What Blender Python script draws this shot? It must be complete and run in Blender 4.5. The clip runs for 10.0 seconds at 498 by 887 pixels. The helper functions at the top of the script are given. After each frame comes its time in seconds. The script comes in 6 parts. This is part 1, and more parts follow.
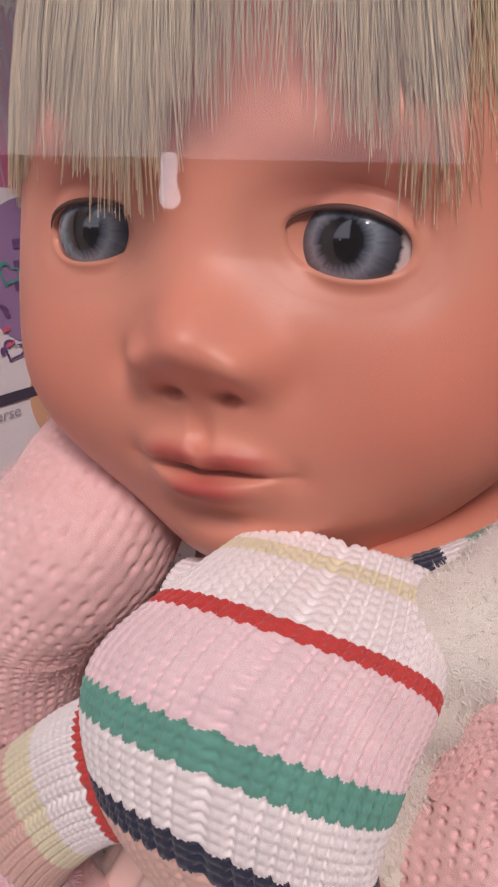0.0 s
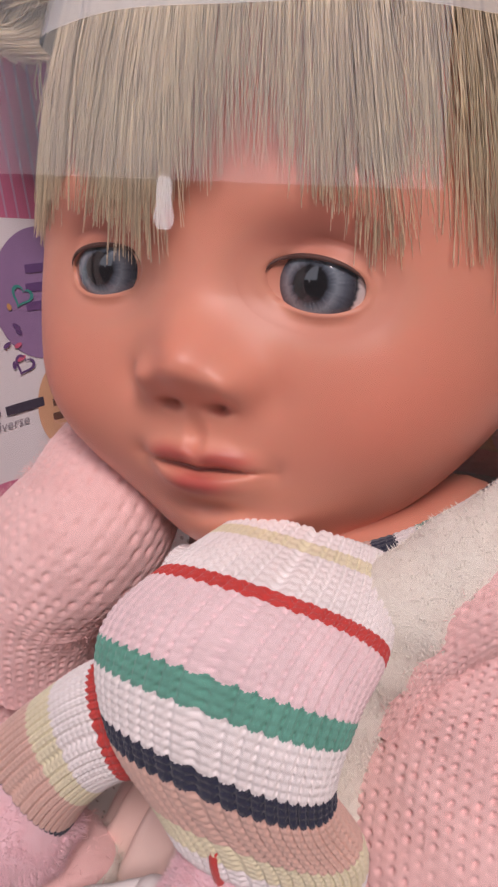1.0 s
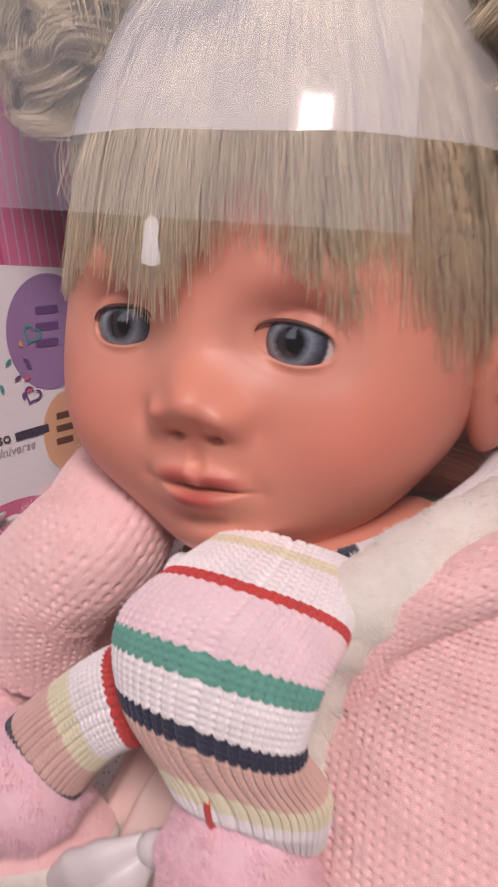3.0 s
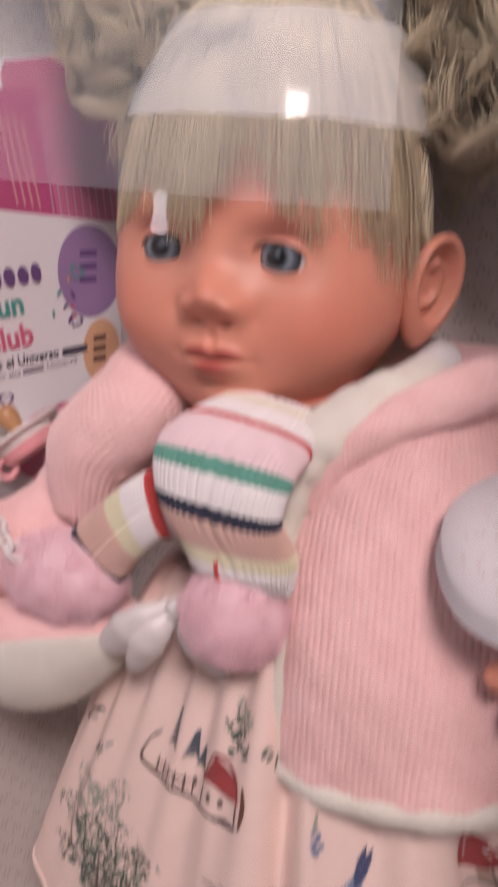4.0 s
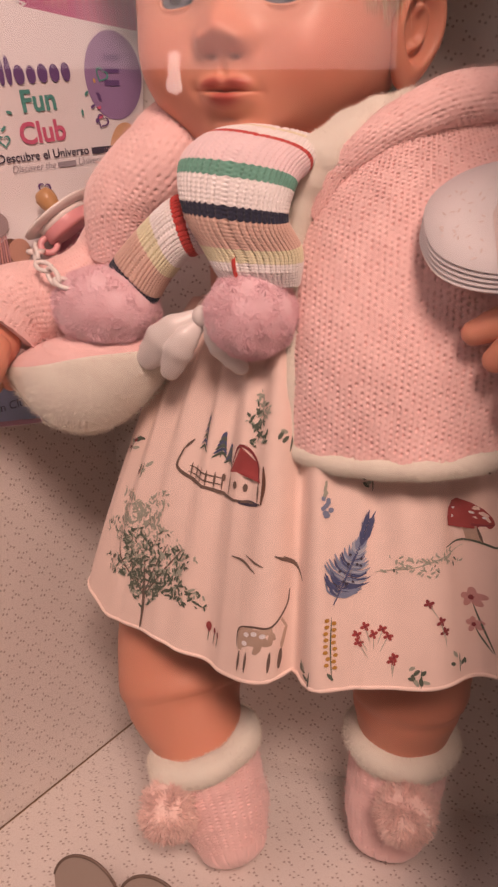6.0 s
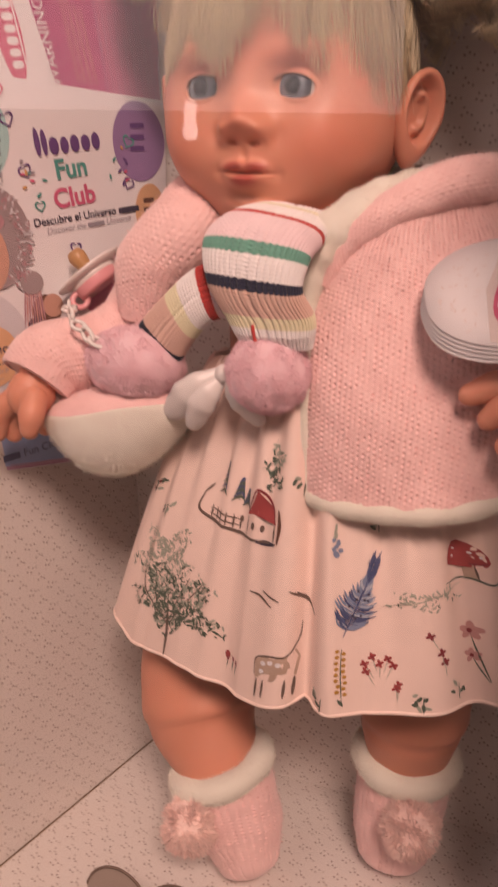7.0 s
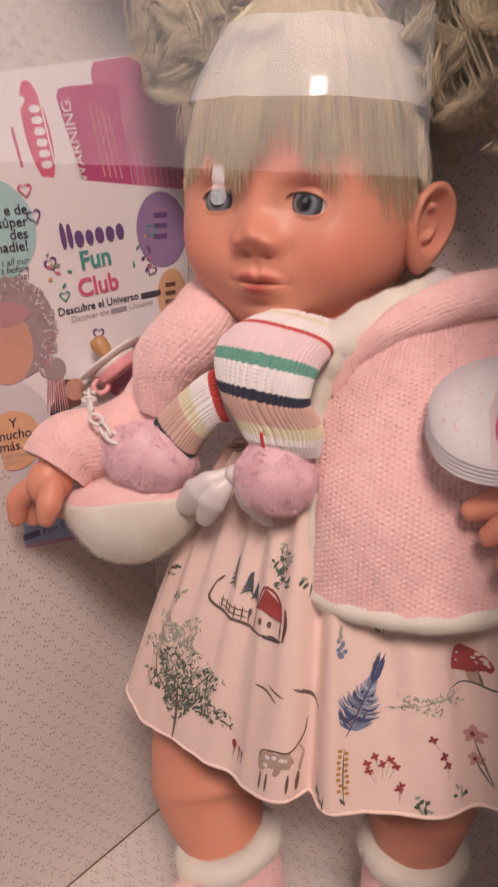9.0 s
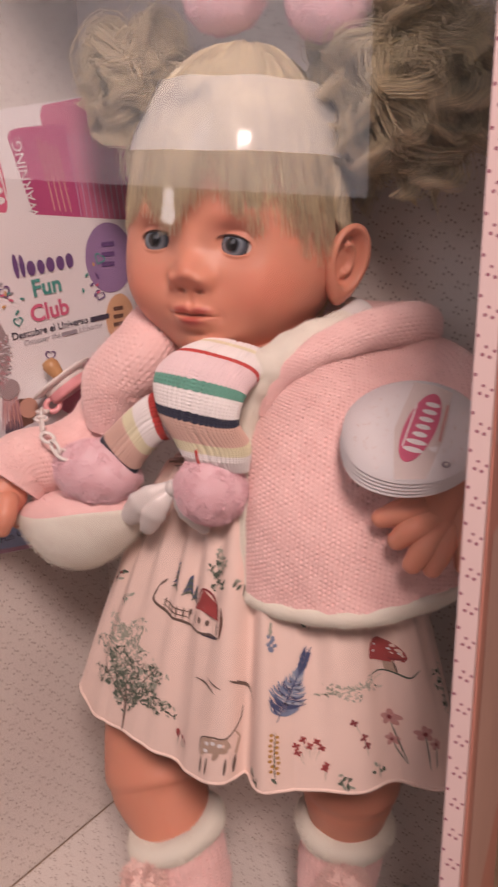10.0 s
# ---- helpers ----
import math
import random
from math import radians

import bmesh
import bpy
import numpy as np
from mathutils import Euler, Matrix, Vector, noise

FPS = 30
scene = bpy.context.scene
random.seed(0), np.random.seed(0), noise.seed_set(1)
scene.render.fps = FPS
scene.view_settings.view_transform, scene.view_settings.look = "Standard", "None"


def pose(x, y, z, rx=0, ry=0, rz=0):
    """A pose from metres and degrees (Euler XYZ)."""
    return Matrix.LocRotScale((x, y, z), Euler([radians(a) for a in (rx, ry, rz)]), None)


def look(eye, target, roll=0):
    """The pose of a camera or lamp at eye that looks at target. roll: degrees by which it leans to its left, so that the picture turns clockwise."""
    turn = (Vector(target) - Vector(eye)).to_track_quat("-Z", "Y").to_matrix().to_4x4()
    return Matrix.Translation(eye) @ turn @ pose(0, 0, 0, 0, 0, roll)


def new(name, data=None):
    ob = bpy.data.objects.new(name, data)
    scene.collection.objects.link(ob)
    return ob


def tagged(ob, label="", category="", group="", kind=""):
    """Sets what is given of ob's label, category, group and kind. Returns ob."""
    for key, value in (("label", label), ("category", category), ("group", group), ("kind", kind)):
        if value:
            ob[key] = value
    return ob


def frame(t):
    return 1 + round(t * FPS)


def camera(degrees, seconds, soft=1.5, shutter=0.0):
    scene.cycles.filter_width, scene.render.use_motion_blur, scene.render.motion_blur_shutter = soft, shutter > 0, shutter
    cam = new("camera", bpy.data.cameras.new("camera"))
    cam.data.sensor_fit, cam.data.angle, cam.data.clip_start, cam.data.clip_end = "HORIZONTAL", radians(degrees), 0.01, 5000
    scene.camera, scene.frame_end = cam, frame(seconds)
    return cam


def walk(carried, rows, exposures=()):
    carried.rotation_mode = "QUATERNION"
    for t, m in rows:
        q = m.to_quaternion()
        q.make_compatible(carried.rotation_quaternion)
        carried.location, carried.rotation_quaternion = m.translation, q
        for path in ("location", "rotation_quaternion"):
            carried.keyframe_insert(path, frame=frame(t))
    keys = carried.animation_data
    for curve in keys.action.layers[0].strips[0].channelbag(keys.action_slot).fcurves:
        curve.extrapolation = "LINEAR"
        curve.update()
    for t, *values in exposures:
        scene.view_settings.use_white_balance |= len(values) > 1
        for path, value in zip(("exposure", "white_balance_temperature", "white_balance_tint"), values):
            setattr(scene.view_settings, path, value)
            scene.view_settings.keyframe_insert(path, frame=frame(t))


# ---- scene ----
cam = camera(36.0, 10.0, soft=2.4, shutter=0.5)
METRES, EYE, TILT, LEAN, TURN = 0.40, 0.358, -12.0, 0.5, 25.0
ROWS = [
    (0.0, 0.0, 0.0, 0.0, -0.0, 0.0, 0.0),
    (0.5, 0.0003, -0.0227, -0.0017, -0.29, 0.45, -0.31),
    (1.0, 0.0014, -0.0557, -0.0042, -0.78, 0.93, -0.41),
    (1.5, -0.0092, -0.0614, -0.0167, -1.71, 1.12, -0.53),
    (2.0, -0.0165, -0.0752, -0.013, -2.31, 1.43, -0.87),
    (2.5, -0.0273, -0.0834, -0.0204, -2.75, 1.76, -0.93),
    (2.7, -0.0218, -0.0906, -0.004, -2.79, 2.42, -0.81),
    (3.8, -0.0091, -0.2989, -0.0373, -3.1, 2.8, -1.96),
    (4.0, -0.0195, -0.3067, -0.0906, -3.54, 1.97, -2.03),
    (4.5, -0.0085, -0.3263, -0.2044, -3.56, 0.13, -1.62),
    (5.0, 0.0002, -0.3704, -0.2711, -2.85, -1.97, -0.44),
    (5.5, 0.0049, -0.3907, -0.2858, -2.6, -2.66, 0.33),
    (5.7, -0.0066, -0.3918, -0.2876, -1.9, -2.31, 0.07),
    (6.8, -0.0293, -0.4552, -0.2728, -1.54, -1.23, -0.3),
    (7.0, -0.0251, -0.4723, -0.2541, -1.19, -0.94, -0.18),
    (7.5, -0.0483, -0.5093, -0.2171, -0.48, -0.42, -0.05),
    (8.0, -0.0192, -0.4793, -0.1907, 0.07, -0.29, -0.23),
    (8.5, -0.0211, -0.4677, -0.2005, 0.95, -0.06, -0.88),
    (9.0, -0.0031, -0.491, -0.1735, 1.23, 0.52, -1.34),
    (9.5, -0.0053, -0.5443, -0.1435, 0.27, 0.59, -0.67),
    (10.0, 0.0297, -0.5741, -0.1567, -1.34, 0.59, -0.72),
]
EXPOSURES = [(0.0, -0.51, 5700, 21), (2.5, -0.31, 5650, 22), (4.0, -0.39, 5700, 21), (4.5, -0.39, 6800, 32), (5.5, -0.39, 7350, 37), (7.0, -0.41, 7300, 35), (8.0, -0.38, 6950, 30), (8.5, -0.35, 6400, 23), (9.5, -0.32, 6300, 23), (10.0, -0.37, 6400, 27)]
walk(cam, [(t, pose(0, 0, EYE, TILT, LEAN, TURN) @ pose(METRES * x, METRES * y, METRES * z, 90 + pitch, roll, yaw)) for t, x, y, z, yaw, pitch, roll in ROWS], EXPOSURES)

# ---- light: unseen key light added up front, glowing panel added behind the viewer ----
world = bpy.data.worlds.new("world")
scene.world = world
world.use_nodes = True
sky = world.node_tree.nodes.new("ShaderNodeTexSky")
sky.sky_type, sky.sun_disc, sky.sun_elevation, sky.sun_rotation = "NISHITA", False, radians(35), radians(200)
world.node_tree.links.new(sky.outputs[0], world.node_tree.nodes["Background"].inputs[0])
world.node_tree.nodes["Background"].inputs[1].default_value = 0.07


def area_lamp(name, eye, target, w, h, watts, colour):
    lamp = bpy.data.lights.new(name, "AREA")
    lamp.shape, lamp.size, lamp.size_y, lamp.energy, lamp.color = "RECTANGLE", w, h, watts, colour
    ob = new(name, lamp)
    ob.matrix_world = look(eye, target)
    return ob


# key light added out of view, high at front right; no fitting modelled
LAMP = (0.57, -0.96, 1.26)
area_lamp("key_light", LAMP, (0.0, 0.05, 0.30), 0.46, 0.34, 27.5, (1.0, 0.81, 0.66))


# ---- materials ----
def material(name, base, rough=0.6, vary=0.12, scale=300, bump=0.15, bscale=900, dist=0.0004, sheen=0.0, spec=0.4, sss=0.0, alpha=1.0):
    m = bpy.data.materials.new(name)
    m.use_nodes = True
    nt = m.node_tree
    b = nt.nodes["Principled BSDF"]
    b.inputs["Roughness"].default_value = rough
    b.inputs["Specular IOR Level"].default_value = spec
    b.inputs["Sheen Weight"].default_value = sheen
    b.inputs["Alpha"].default_value = alpha
    if sss:
        b.inputs["Subsurface Weight"].default_value = sss
        b.inputs["Subsurface Radius"].default_value = (0.006, 0.002, 0.001)
        b.inputs["Subsurface Scale"].default_value = 1.0
    tc = nt.nodes.new("ShaderNodeTexCoord")
    big, fine = nt.nodes.new("ShaderNodeTexNoise"), nt.nodes.new("ShaderNodeTexNoise")
    big.inputs["Scale"].default_value, fine.inputs["Scale"].default_value = scale * 0.12, scale
    fine.inputs["Detail"].default_value = 4
    for n in (big, fine):
        nt.links.new(tc.outputs["Object"], n.inputs["Vector"])
    mix = nt.nodes.new("ShaderNodeMath")
    mix.operation = "MULTIPLY_ADD"
    mix.inputs[1].default_value, mix.inputs[2].default_value = 0.5, 0.0
    add = nt.nodes.new("ShaderNodeMath")
    add.operation = "MULTIPLY_ADD"
    add.inputs[1].default_value = 0.5
    nt.links.new(big.outputs[0], mix.inputs[0])
    nt.links.new(fine.outputs[0], add.inputs[0])
    nt.links.new(mix.outputs[0], add.inputs[2])
    ramp = nt.nodes.new("ShaderNodeValToRGB")
    lo = [max(0, c * (1 - vary)) for c in base]
    hi = [min(1, c * (1 + vary)) for c in base]
    ramp.color_ramp.elements[0].position, ramp.color_ramp.elements[1].position = 0.3, 0.7
    ramp.color_ramp.elements[0].color, ramp.color_ramp.elements[1].color = (*lo, 1), (*hi, 1)
    nt.links.new(add.outputs[0], ramp.inputs[0])
    nt.links.new(ramp.outputs[0], b.inputs["Base Color"])
    if bump:
        bt, bn = nt.nodes.new("ShaderNodeTexNoise"), nt.nodes.new("ShaderNodeBump")
        bt.inputs["Scale"].default_value, bt.inputs["Detail"].default_value = bscale, 3
        bn.inputs["Strength"].default_value, bn.inputs["Distance"].default_value = bump, dist
        nt.links.new(tc.outputs["Object"], bt.inputs["Vector"])
        nt.links.new(bt.outputs[0], bn.inputs["Height"])
        nt.links.new(bn.outputs[0], b.inputs["Normal"])
    m["ramp"] = ramp.name
    return m


def blend_spot(m, centre, radii, colour, amount, soft=0.6):
    """Paints a soft-edged tint (blush, lip paint, shade in creases) on the vinyl, round a place in the object's own
    space.
    """
    nt = m.node_tree
    b = nt.nodes["Principled BSDF"]
    src = b.inputs["Base Color"].links[0].from_socket
    tc = nt.nodes.new("ShaderNodeTexCoord")
    mp = nt.nodes.new("ShaderNodeMapping")
    mp.vector_type = "TEXTURE"
    mp.inputs["Location"].default_value, mp.inputs["Scale"].default_value = centre, radii
    ln = nt.nodes.new("ShaderNodeVectorMath")
    ln.operation = "LENGTH"
    mr = nt.nodes.new("ShaderNodeMapRange")
    mr.interpolation_type = "SMOOTHSTEP"
    mr.inputs["From Min"].default_value, mr.inputs["From Max"].default_value = 1.0 - soft, 1.0
    mr.inputs["To Min"].default_value, mr.inputs["To Max"].default_value = amount, 0.0
    mx = nt.nodes.new("ShaderNodeMix")
    mx.data_type = "RGBA"
    nt.links.new(tc.outputs["Object"], mp.inputs["Vector"])
    nt.links.new(mp.outputs[0], ln.inputs[0])
    nt.links.new(ln.outputs["Value"], mr.inputs["Value"])
    nt.links.new(mr.outputs[0], mx.inputs["Factor"])
    nt.links.new(src, mx.inputs["A"])
    mx.inputs["B"].default_value = (*colour, 1)
    nt.links.new(mx.outputs["Result"], b.inputs["Base Color"])


def printed_card(name, base, ink, pitch):
    """White card printed with small groups of dots in a lattice."""
    m = material(name, base, rough=0.55, vary=0.03, scale=60, bump=0.05, bscale=1500, dist=0.0001)
    nt = m.node_tree
    b = nt.nodes["Principled BSDF"]
    src = b.inputs["Base Color"].links[0].from_socket
    uv = nt.nodes.new("ShaderNodeTexCoord")
    total = None
    for ox, oy, r in ((0.15, 0.2, 0.05), (0.33, 0.27, 0.05), (0.48, 0.18, 0.05), (0.22, 0.45, 0.045), (0.62, 0.7, 0.05), (0.8, 0.64, 0.05), (0.92, 0.8, 0.045), (0.7, 0.9, 0.045), (0.1, 0.78, 0.04)):
        mp = nt.nodes.new("ShaderNodeVectorMath")
        mp.operation = "MULTIPLY_ADD"
        mp.inputs[1].default_value, mp.inputs[2].default_value = (1 / pitch, 1 / pitch, 0), (0.5 - ox, 0.5 - oy, 0)
        fr = nt.nodes.new("ShaderNodeVectorMath")
        fr.operation = "FRACTION"
        ds = nt.nodes.new("ShaderNodeVectorMath")
        ds.operation = "DISTANCE"
        ds.inputs[1].default_value = (0.5, 0.5, 0)
        lt = nt.nodes.new("ShaderNodeMath")
        lt.operation = "LESS_THAN"
        lt.inputs[1].default_value = r
        nt.links.new(uv.outputs["UV"], mp.inputs[0])
        nt.links.new(mp.outputs[0], fr.inputs[0])
        nt.links.new(fr.outputs[0], ds.inputs[0])
        nt.links.new(ds.outputs["Value"], lt.inputs[0])
        if total is None:
            total = lt.outputs[0]
        else:
            ad = nt.nodes.new("ShaderNodeMath")
            ad.operation, ad.use_clamp = "ADD", True
            nt.links.new(total, ad.inputs[0])
            nt.links.new(lt.outputs[0], ad.inputs[1])
            total = ad.outputs[0]
    mx = nt.nodes.new("ShaderNodeMix")
    mx.data_type = "RGBA"
    nt.links.new(total, mx.inputs["Factor"])
    nt.links.new(src, mx.inputs["A"])
    mx.inputs["B"].default_value = (*ink, 1)
    nt.links.new(mx.outputs["Result"], b.inputs["Base Color"])
    return m


def clear_film(name, rough, ior, haze=0.0, bump=0.0, bscale=20):
    """Thin clear plastic: mirror reflection by Fresnel over see-through, with a little milky haze."""
    m = bpy.data.materials.new(name)
    m.use_nodes = True
    nt = m.node_tree
    nt.nodes.remove(nt.nodes["Principled BSDF"])
    out = nt.nodes["Material Output"]
    tr, gl, fr, mx = (nt.nodes.new(k) for k in ("ShaderNodeBsdfTransparent", "ShaderNodeBsdfGlossy", "ShaderNodeFresnel", "ShaderNodeMixShader"))
    gl.inputs["Roughness"].default_value, fr.inputs["IOR"].default_value = rough, ior
    tr.inputs["Color"].default_value = (0.97, 0.97, 0.97, 1)
    body = tr.outputs[0]
    if haze:
        df, hz = nt.nodes.new("ShaderNodeBsdfDiffuse"), nt.nodes.new("ShaderNodeMixShader")
        df.inputs["Color"].default_value = (0.9, 0.9, 0.88, 1)
        hz.inputs[0].default_value = haze
        nt.links.new(body, hz.inputs[1])
        nt.links.new(df.outputs[0], hz.inputs[2])
        body = hz.outputs[0]
    nt.links.new(fr.outputs[0], mx.inputs[0])
    nt.links.new(body, mx.inputs[1])
    nt.links.new(gl.outputs[0], mx.inputs[2])
    nt.links.new(mx.outputs[0], out.inputs["Surface"])
    if bump:
        tc, no, bp = (nt.nodes.new(k) for k in ("ShaderNodeTexCoord", "ShaderNodeTexNoise", "ShaderNodeBump"))
        no.inputs["Scale"].default_value, bp.inputs["Strength"].default_value, bp.inputs["Distance"].default_value = bscale, bump, 0.002
        nt.links.new(tc.outputs["Object"], no.inputs["Vector"])
        nt.links.new(no.outputs[0], bp.inputs["Height"])
        nt.links.new(bp.outputs[0], gl.inputs["Normal"])
        nt.links.new(bp.outputs[0], fr.inputs["Normal"])
    return m


def glow(name, colour, strength):
    m = bpy.data.materials.new(name)
    m.use_nodes = True
    b = m.node_tree.nodes["Principled BSDF"]
    b.inputs["Emission Color"].default_value, b.inputs["Emission Strength"].default_value = (*colour, 1), strength
    return m


CARD = printed_card("dotted_card", (0.77, 0.725, 0.69), (0.45, 0.39, 0.36), 0.0125)
CARD_PINK = printed_card("pink_dotted_card", (0.80, 0.60, 0.58), (0.35, 0.12, 0.16), 0.011)
SALMON = material("salmon_card", (0.74, 0.33, 0.26), rough=0.4, vary=0.1, scale=40, bump=0.04)
SALMON_PALE = material("pale_salmon_card", (0.78, 0.48, 0.40), rough=0.45, vary=0.08, scale=40, bump=0.04)
FILM = clear_film("window_film", 0.0, 1.62, haze=0.015)
BANDFILM = clear_film("band_film", 0.12, 1.8, haze=0.42, bump=0.12, bscale=45)
VINYL = material("doll_vinyl", (0.71, 0.300, 0.200), rough=0.42, vary=0.035, scale=90, bump=0.005, bscale=1400, dist=0.0002, sss=0.12, spec=0.35)
WOOL = material("pink_wool", (0.97, 0.61, 0.585), rough=0.95, vary=0.13, scale=900, bump=0.5, bscale=5000, dist=0.0003, sheen=0.5, spec=0.1)
PLUSH = material("cream_plush", (0.95, 0.90, 0.80), rough=0.95, vary=0.1, scale=700, bump=0.6, bscale=3500, dist=0.0006, sheen=0.5, spec=0.1)
POMPINK = material("pink_pompom_fur", (1.0, 0.66, 0.71), rough=0.9, vary=0.14, scale=800, bump=0.4, bscale=4000, sheen=0.5, spec=0.1)
POMPALE = material("speckled_pale_pink_yarn", (0.98, 0.62, 0.56), rough=0.95, vary=0.25, scale=700, bump=0.3, bscale=3000, sheen=0.4, spec=0.1)
SATIN = material("white_satin", (0.74, 0.70, 0.68), rough=0.35, vary=0.05, scale=300, bump=0.15, bscale=600, spec=0.5)
COTTON = material("printed_cotton", (0.90, 0.705, 0.63), rough=0.75, vary=0.05, scale=250, bump=0.3, bscale=4500, dist=0.0001, sheen=0.1, spec=0.2)
HAIR = material("blond_hair", (0.95, 0.80, 0.57), rough=0.42, vary=0.14, scale=500, bump=0.0, spec=0.5)
YARNS = [material("yarn_" + n, c, rough=0.95, vary=0.1, scale=1500, bump=0.5, bscale=6000, dist=0.0002, sheen=0.3, spec=0.1) for n, c in (
    ("white", (0.90, 0.87, 0.86)), ("red", (0.58, 0.06, 0.05)), ("pink", (0.86, 0.68, 0.70)), ("green", (0.14, 0.38, 0.30)), ("navy", (0.025, 0.03, 0.06)),
    ("peach", (0.72, 0.49, 0.41)), ("yellow", (0.80, 0.76, 0.54)))]
WHITE_PLASTIC = material("white_plastic", (0.80, 0.77, 0.74), rough=0.3, vary=0.03, bump=0.02, spec=0.5)
PINK_PLASTIC = material("pink_plastic", (0.76, 0.34, 0.36), rough=0.3, vary=0.05, bump=0.02, spec=0.5, sss=0.05)
TEAT = material("amber_latex", (0.50, 0.27, 0.12), rough=0.35, vary=0.1, bump=0.02)
PAPER = material("white_paper", (0.78, 0.76, 0.78), rough=0.45, vary=0.02, scale=40, bump=0.02)


def ink(name, c, rough=0.5, vary=0.08):
    return material("ink_" + name, c, rough=rough, vary=vary, scale=600, bump=0.0)


INK = {n: ink(n, c) for n, c in dict(
    purple=(0.13, 0.06, 0.20), violet=(0.30, 0.19, 0.37), teal=(0.06, 0.30, 0.27), pink=(0.62, 0.12, 0.22), magenta=(0.47, 0.07, 0.20), rose=(0.56, 0.15, 0.27),
    aqua=(0.36, 0.60, 0.60), peach=(0.72, 0.42, 0.24), blue=(0.30, 0.42, 0.68), dark=(0.05, 0.04, 0.07), grey=(0.33, 0.30, 0.34), white=(0.80, 0.78, 0.80), orange=(0.62, 0.33, 0.12),
    skin=(0.58, 0.32, 0.24), taupe=(0.34, 0.27, 0.28), mauve=(0.46, 0.24, 0.27), cloth=(0.62, 0.60, 0.64), brown=(0.14, 0.06, 0.04), leaf=(0.09, 0.12, 0.09), leafpale=(0.38, 0.40, 0.33),
    navy=(0.07, 0.09, 0.20), bluewash=(0.22, 0.27, 0.40), paleblue=(0.42, 0.46, 0.54), red=(0.38, 0.06, 0.06), wine=(0.26, 0.04, 0.05), greypink=(0.44, 0.34, 0.35), washpink=(0.62, 0.32, 0.30), sepia=(0.16, 0.11, 0.09), sand=(0.52, 0.38, 0.30), ochre=(0.50, 0.26, 0.05),
    tagflower=(0.68, 0.60, 0.585), lilac=(0.50, 0.30, 0.44)).items()}


def see_through_fibre(m, amount):
    """Lets light pass through fine fibres: part of the surface scatters it onwards."""
    nt = m.node_tree
    b, out = nt.nodes["Principled BSDF"], nt.nodes["Material Output"]
    tl, mx = nt.nodes.new("ShaderNodeBsdfTranslucent"), nt.nodes.new("ShaderNodeMixShader")
    mx.inputs[0].default_value = amount
    nt.links.new(b.inputs["Base Color"].links[0].from_socket, tl.inputs["Color"])
    nt.links.new(b.outputs[0], mx.inputs[1])
    nt.links.new(tl.outputs[0], mx.inputs[2])
    nt.links.new(mx.outputs[0], out.inputs["Surface"])


def vary_strands(m, low, high, sat=1.0):
    """Gives every loose fibre of a mesh its own tone."""
    nt = m.node_tree
    b = nt.nodes["Principled BSDF"]
    src = b.inputs["Base Color"].links[0].from_socket
    geo, mr, hs = (nt.nodes.new(k) for k in ("ShaderNodeNewGeometry", "ShaderNodeMapRange", "ShaderNodeHueSaturation"))
    mr.inputs["To Min"].default_value, mr.inputs["To Max"].default_value = low, high
    hs.inputs["Saturation"].default_value = sat
    nt.links.new(geo.outputs["Random Per Island"], mr.inputs["Value"])
    nt.links.new(mr.outputs[0], hs.inputs["Value"])
    nt.links.new(src, hs.inputs["Color"])
    nt.links.new(hs.outputs[0], b.inputs["Base Color"])


vary_strands(HAIR, 0.66, 1.14)
vary_strands(POMPALE, 0.9, 1.25, 0.85)
for m_, k_ in ((POMPINK, 0.1), (POMPALE, 0.15), (PLUSH, 0.08), (HAIR, 0.25)):
    see_through_fibre(m_, k_)


# ---- mesh helpers ----
def unit(v):
    return v / np.maximum(np.linalg.norm(v, axis=-1, keepdims=True), 1e-12)


class Buf:
    """Gathers faces for one mesh."""

    def __init__(self):
        self.v, self.f, self.m, self.uv, self.n = [], [], [], [], 0

    def add(self, verts, faces, mat=0, uv=None):
        verts = np.asarray(verts, float).reshape(-1, 3)
        self.v.append(verts)
        self.uv.append(np.zeros((len(verts), 2)) if uv is None else np.asarray(uv, float).reshape(-1, 2))
        faces = np.asarray(faces, int)
        self.f += (faces + self.n).tolist()
        self.m += list(mat) if np.ndim(mat) else [mat] * len(faces)
        self.n += len(verts)
        return self

    def sheet(self, P, mat=0, closed=False, uv=None, flip=False):
        m, n = P.shape[:2]
        i, j = np.meshgrid(np.arange(m - 1), np.arange(n if closed else n - 1), indexing="ij")
        k = (j + 1) % n
        q = np.stack([i * n + j, i * n + k, (i + 1) * n + k, (i + 1) * n + j], -1).reshape(-1, 4)
        return self.add(P.reshape(-1, 3), q[:, ::-1] if flip else q, mat, uv)

    def make(self, name, mats, parent=None, label="", smooth=True):
        me = bpy.data.meshes.new(name)
        V = np.concatenate(self.v)
        me.from_pydata(V.tolist(), [], self.f)
        for mt in (mats if isinstance(mats, (list, tuple)) else [mats]):
            me.materials.append(mt)
        me.polygons.foreach_set("material_index", np.array(self.m, dtype=np.int32))
        me.polygons.foreach_set("use_smooth", np.full(len(me.polygons), smooth))
        lay = me.uv_layers.new(name="UVMap")
        idx = np.empty(len(me.loops), dtype=np.int32)
        me.loops.foreach_get("vertex_index", idx)
        lay.data.foreach_set("uv", np.concatenate(self.uv)[idx].ravel())
        me.update()
        ob = new(name, me)
        if parent:
            ob.parent = parent
        if label:
            tagged(ob, label)
        return ob


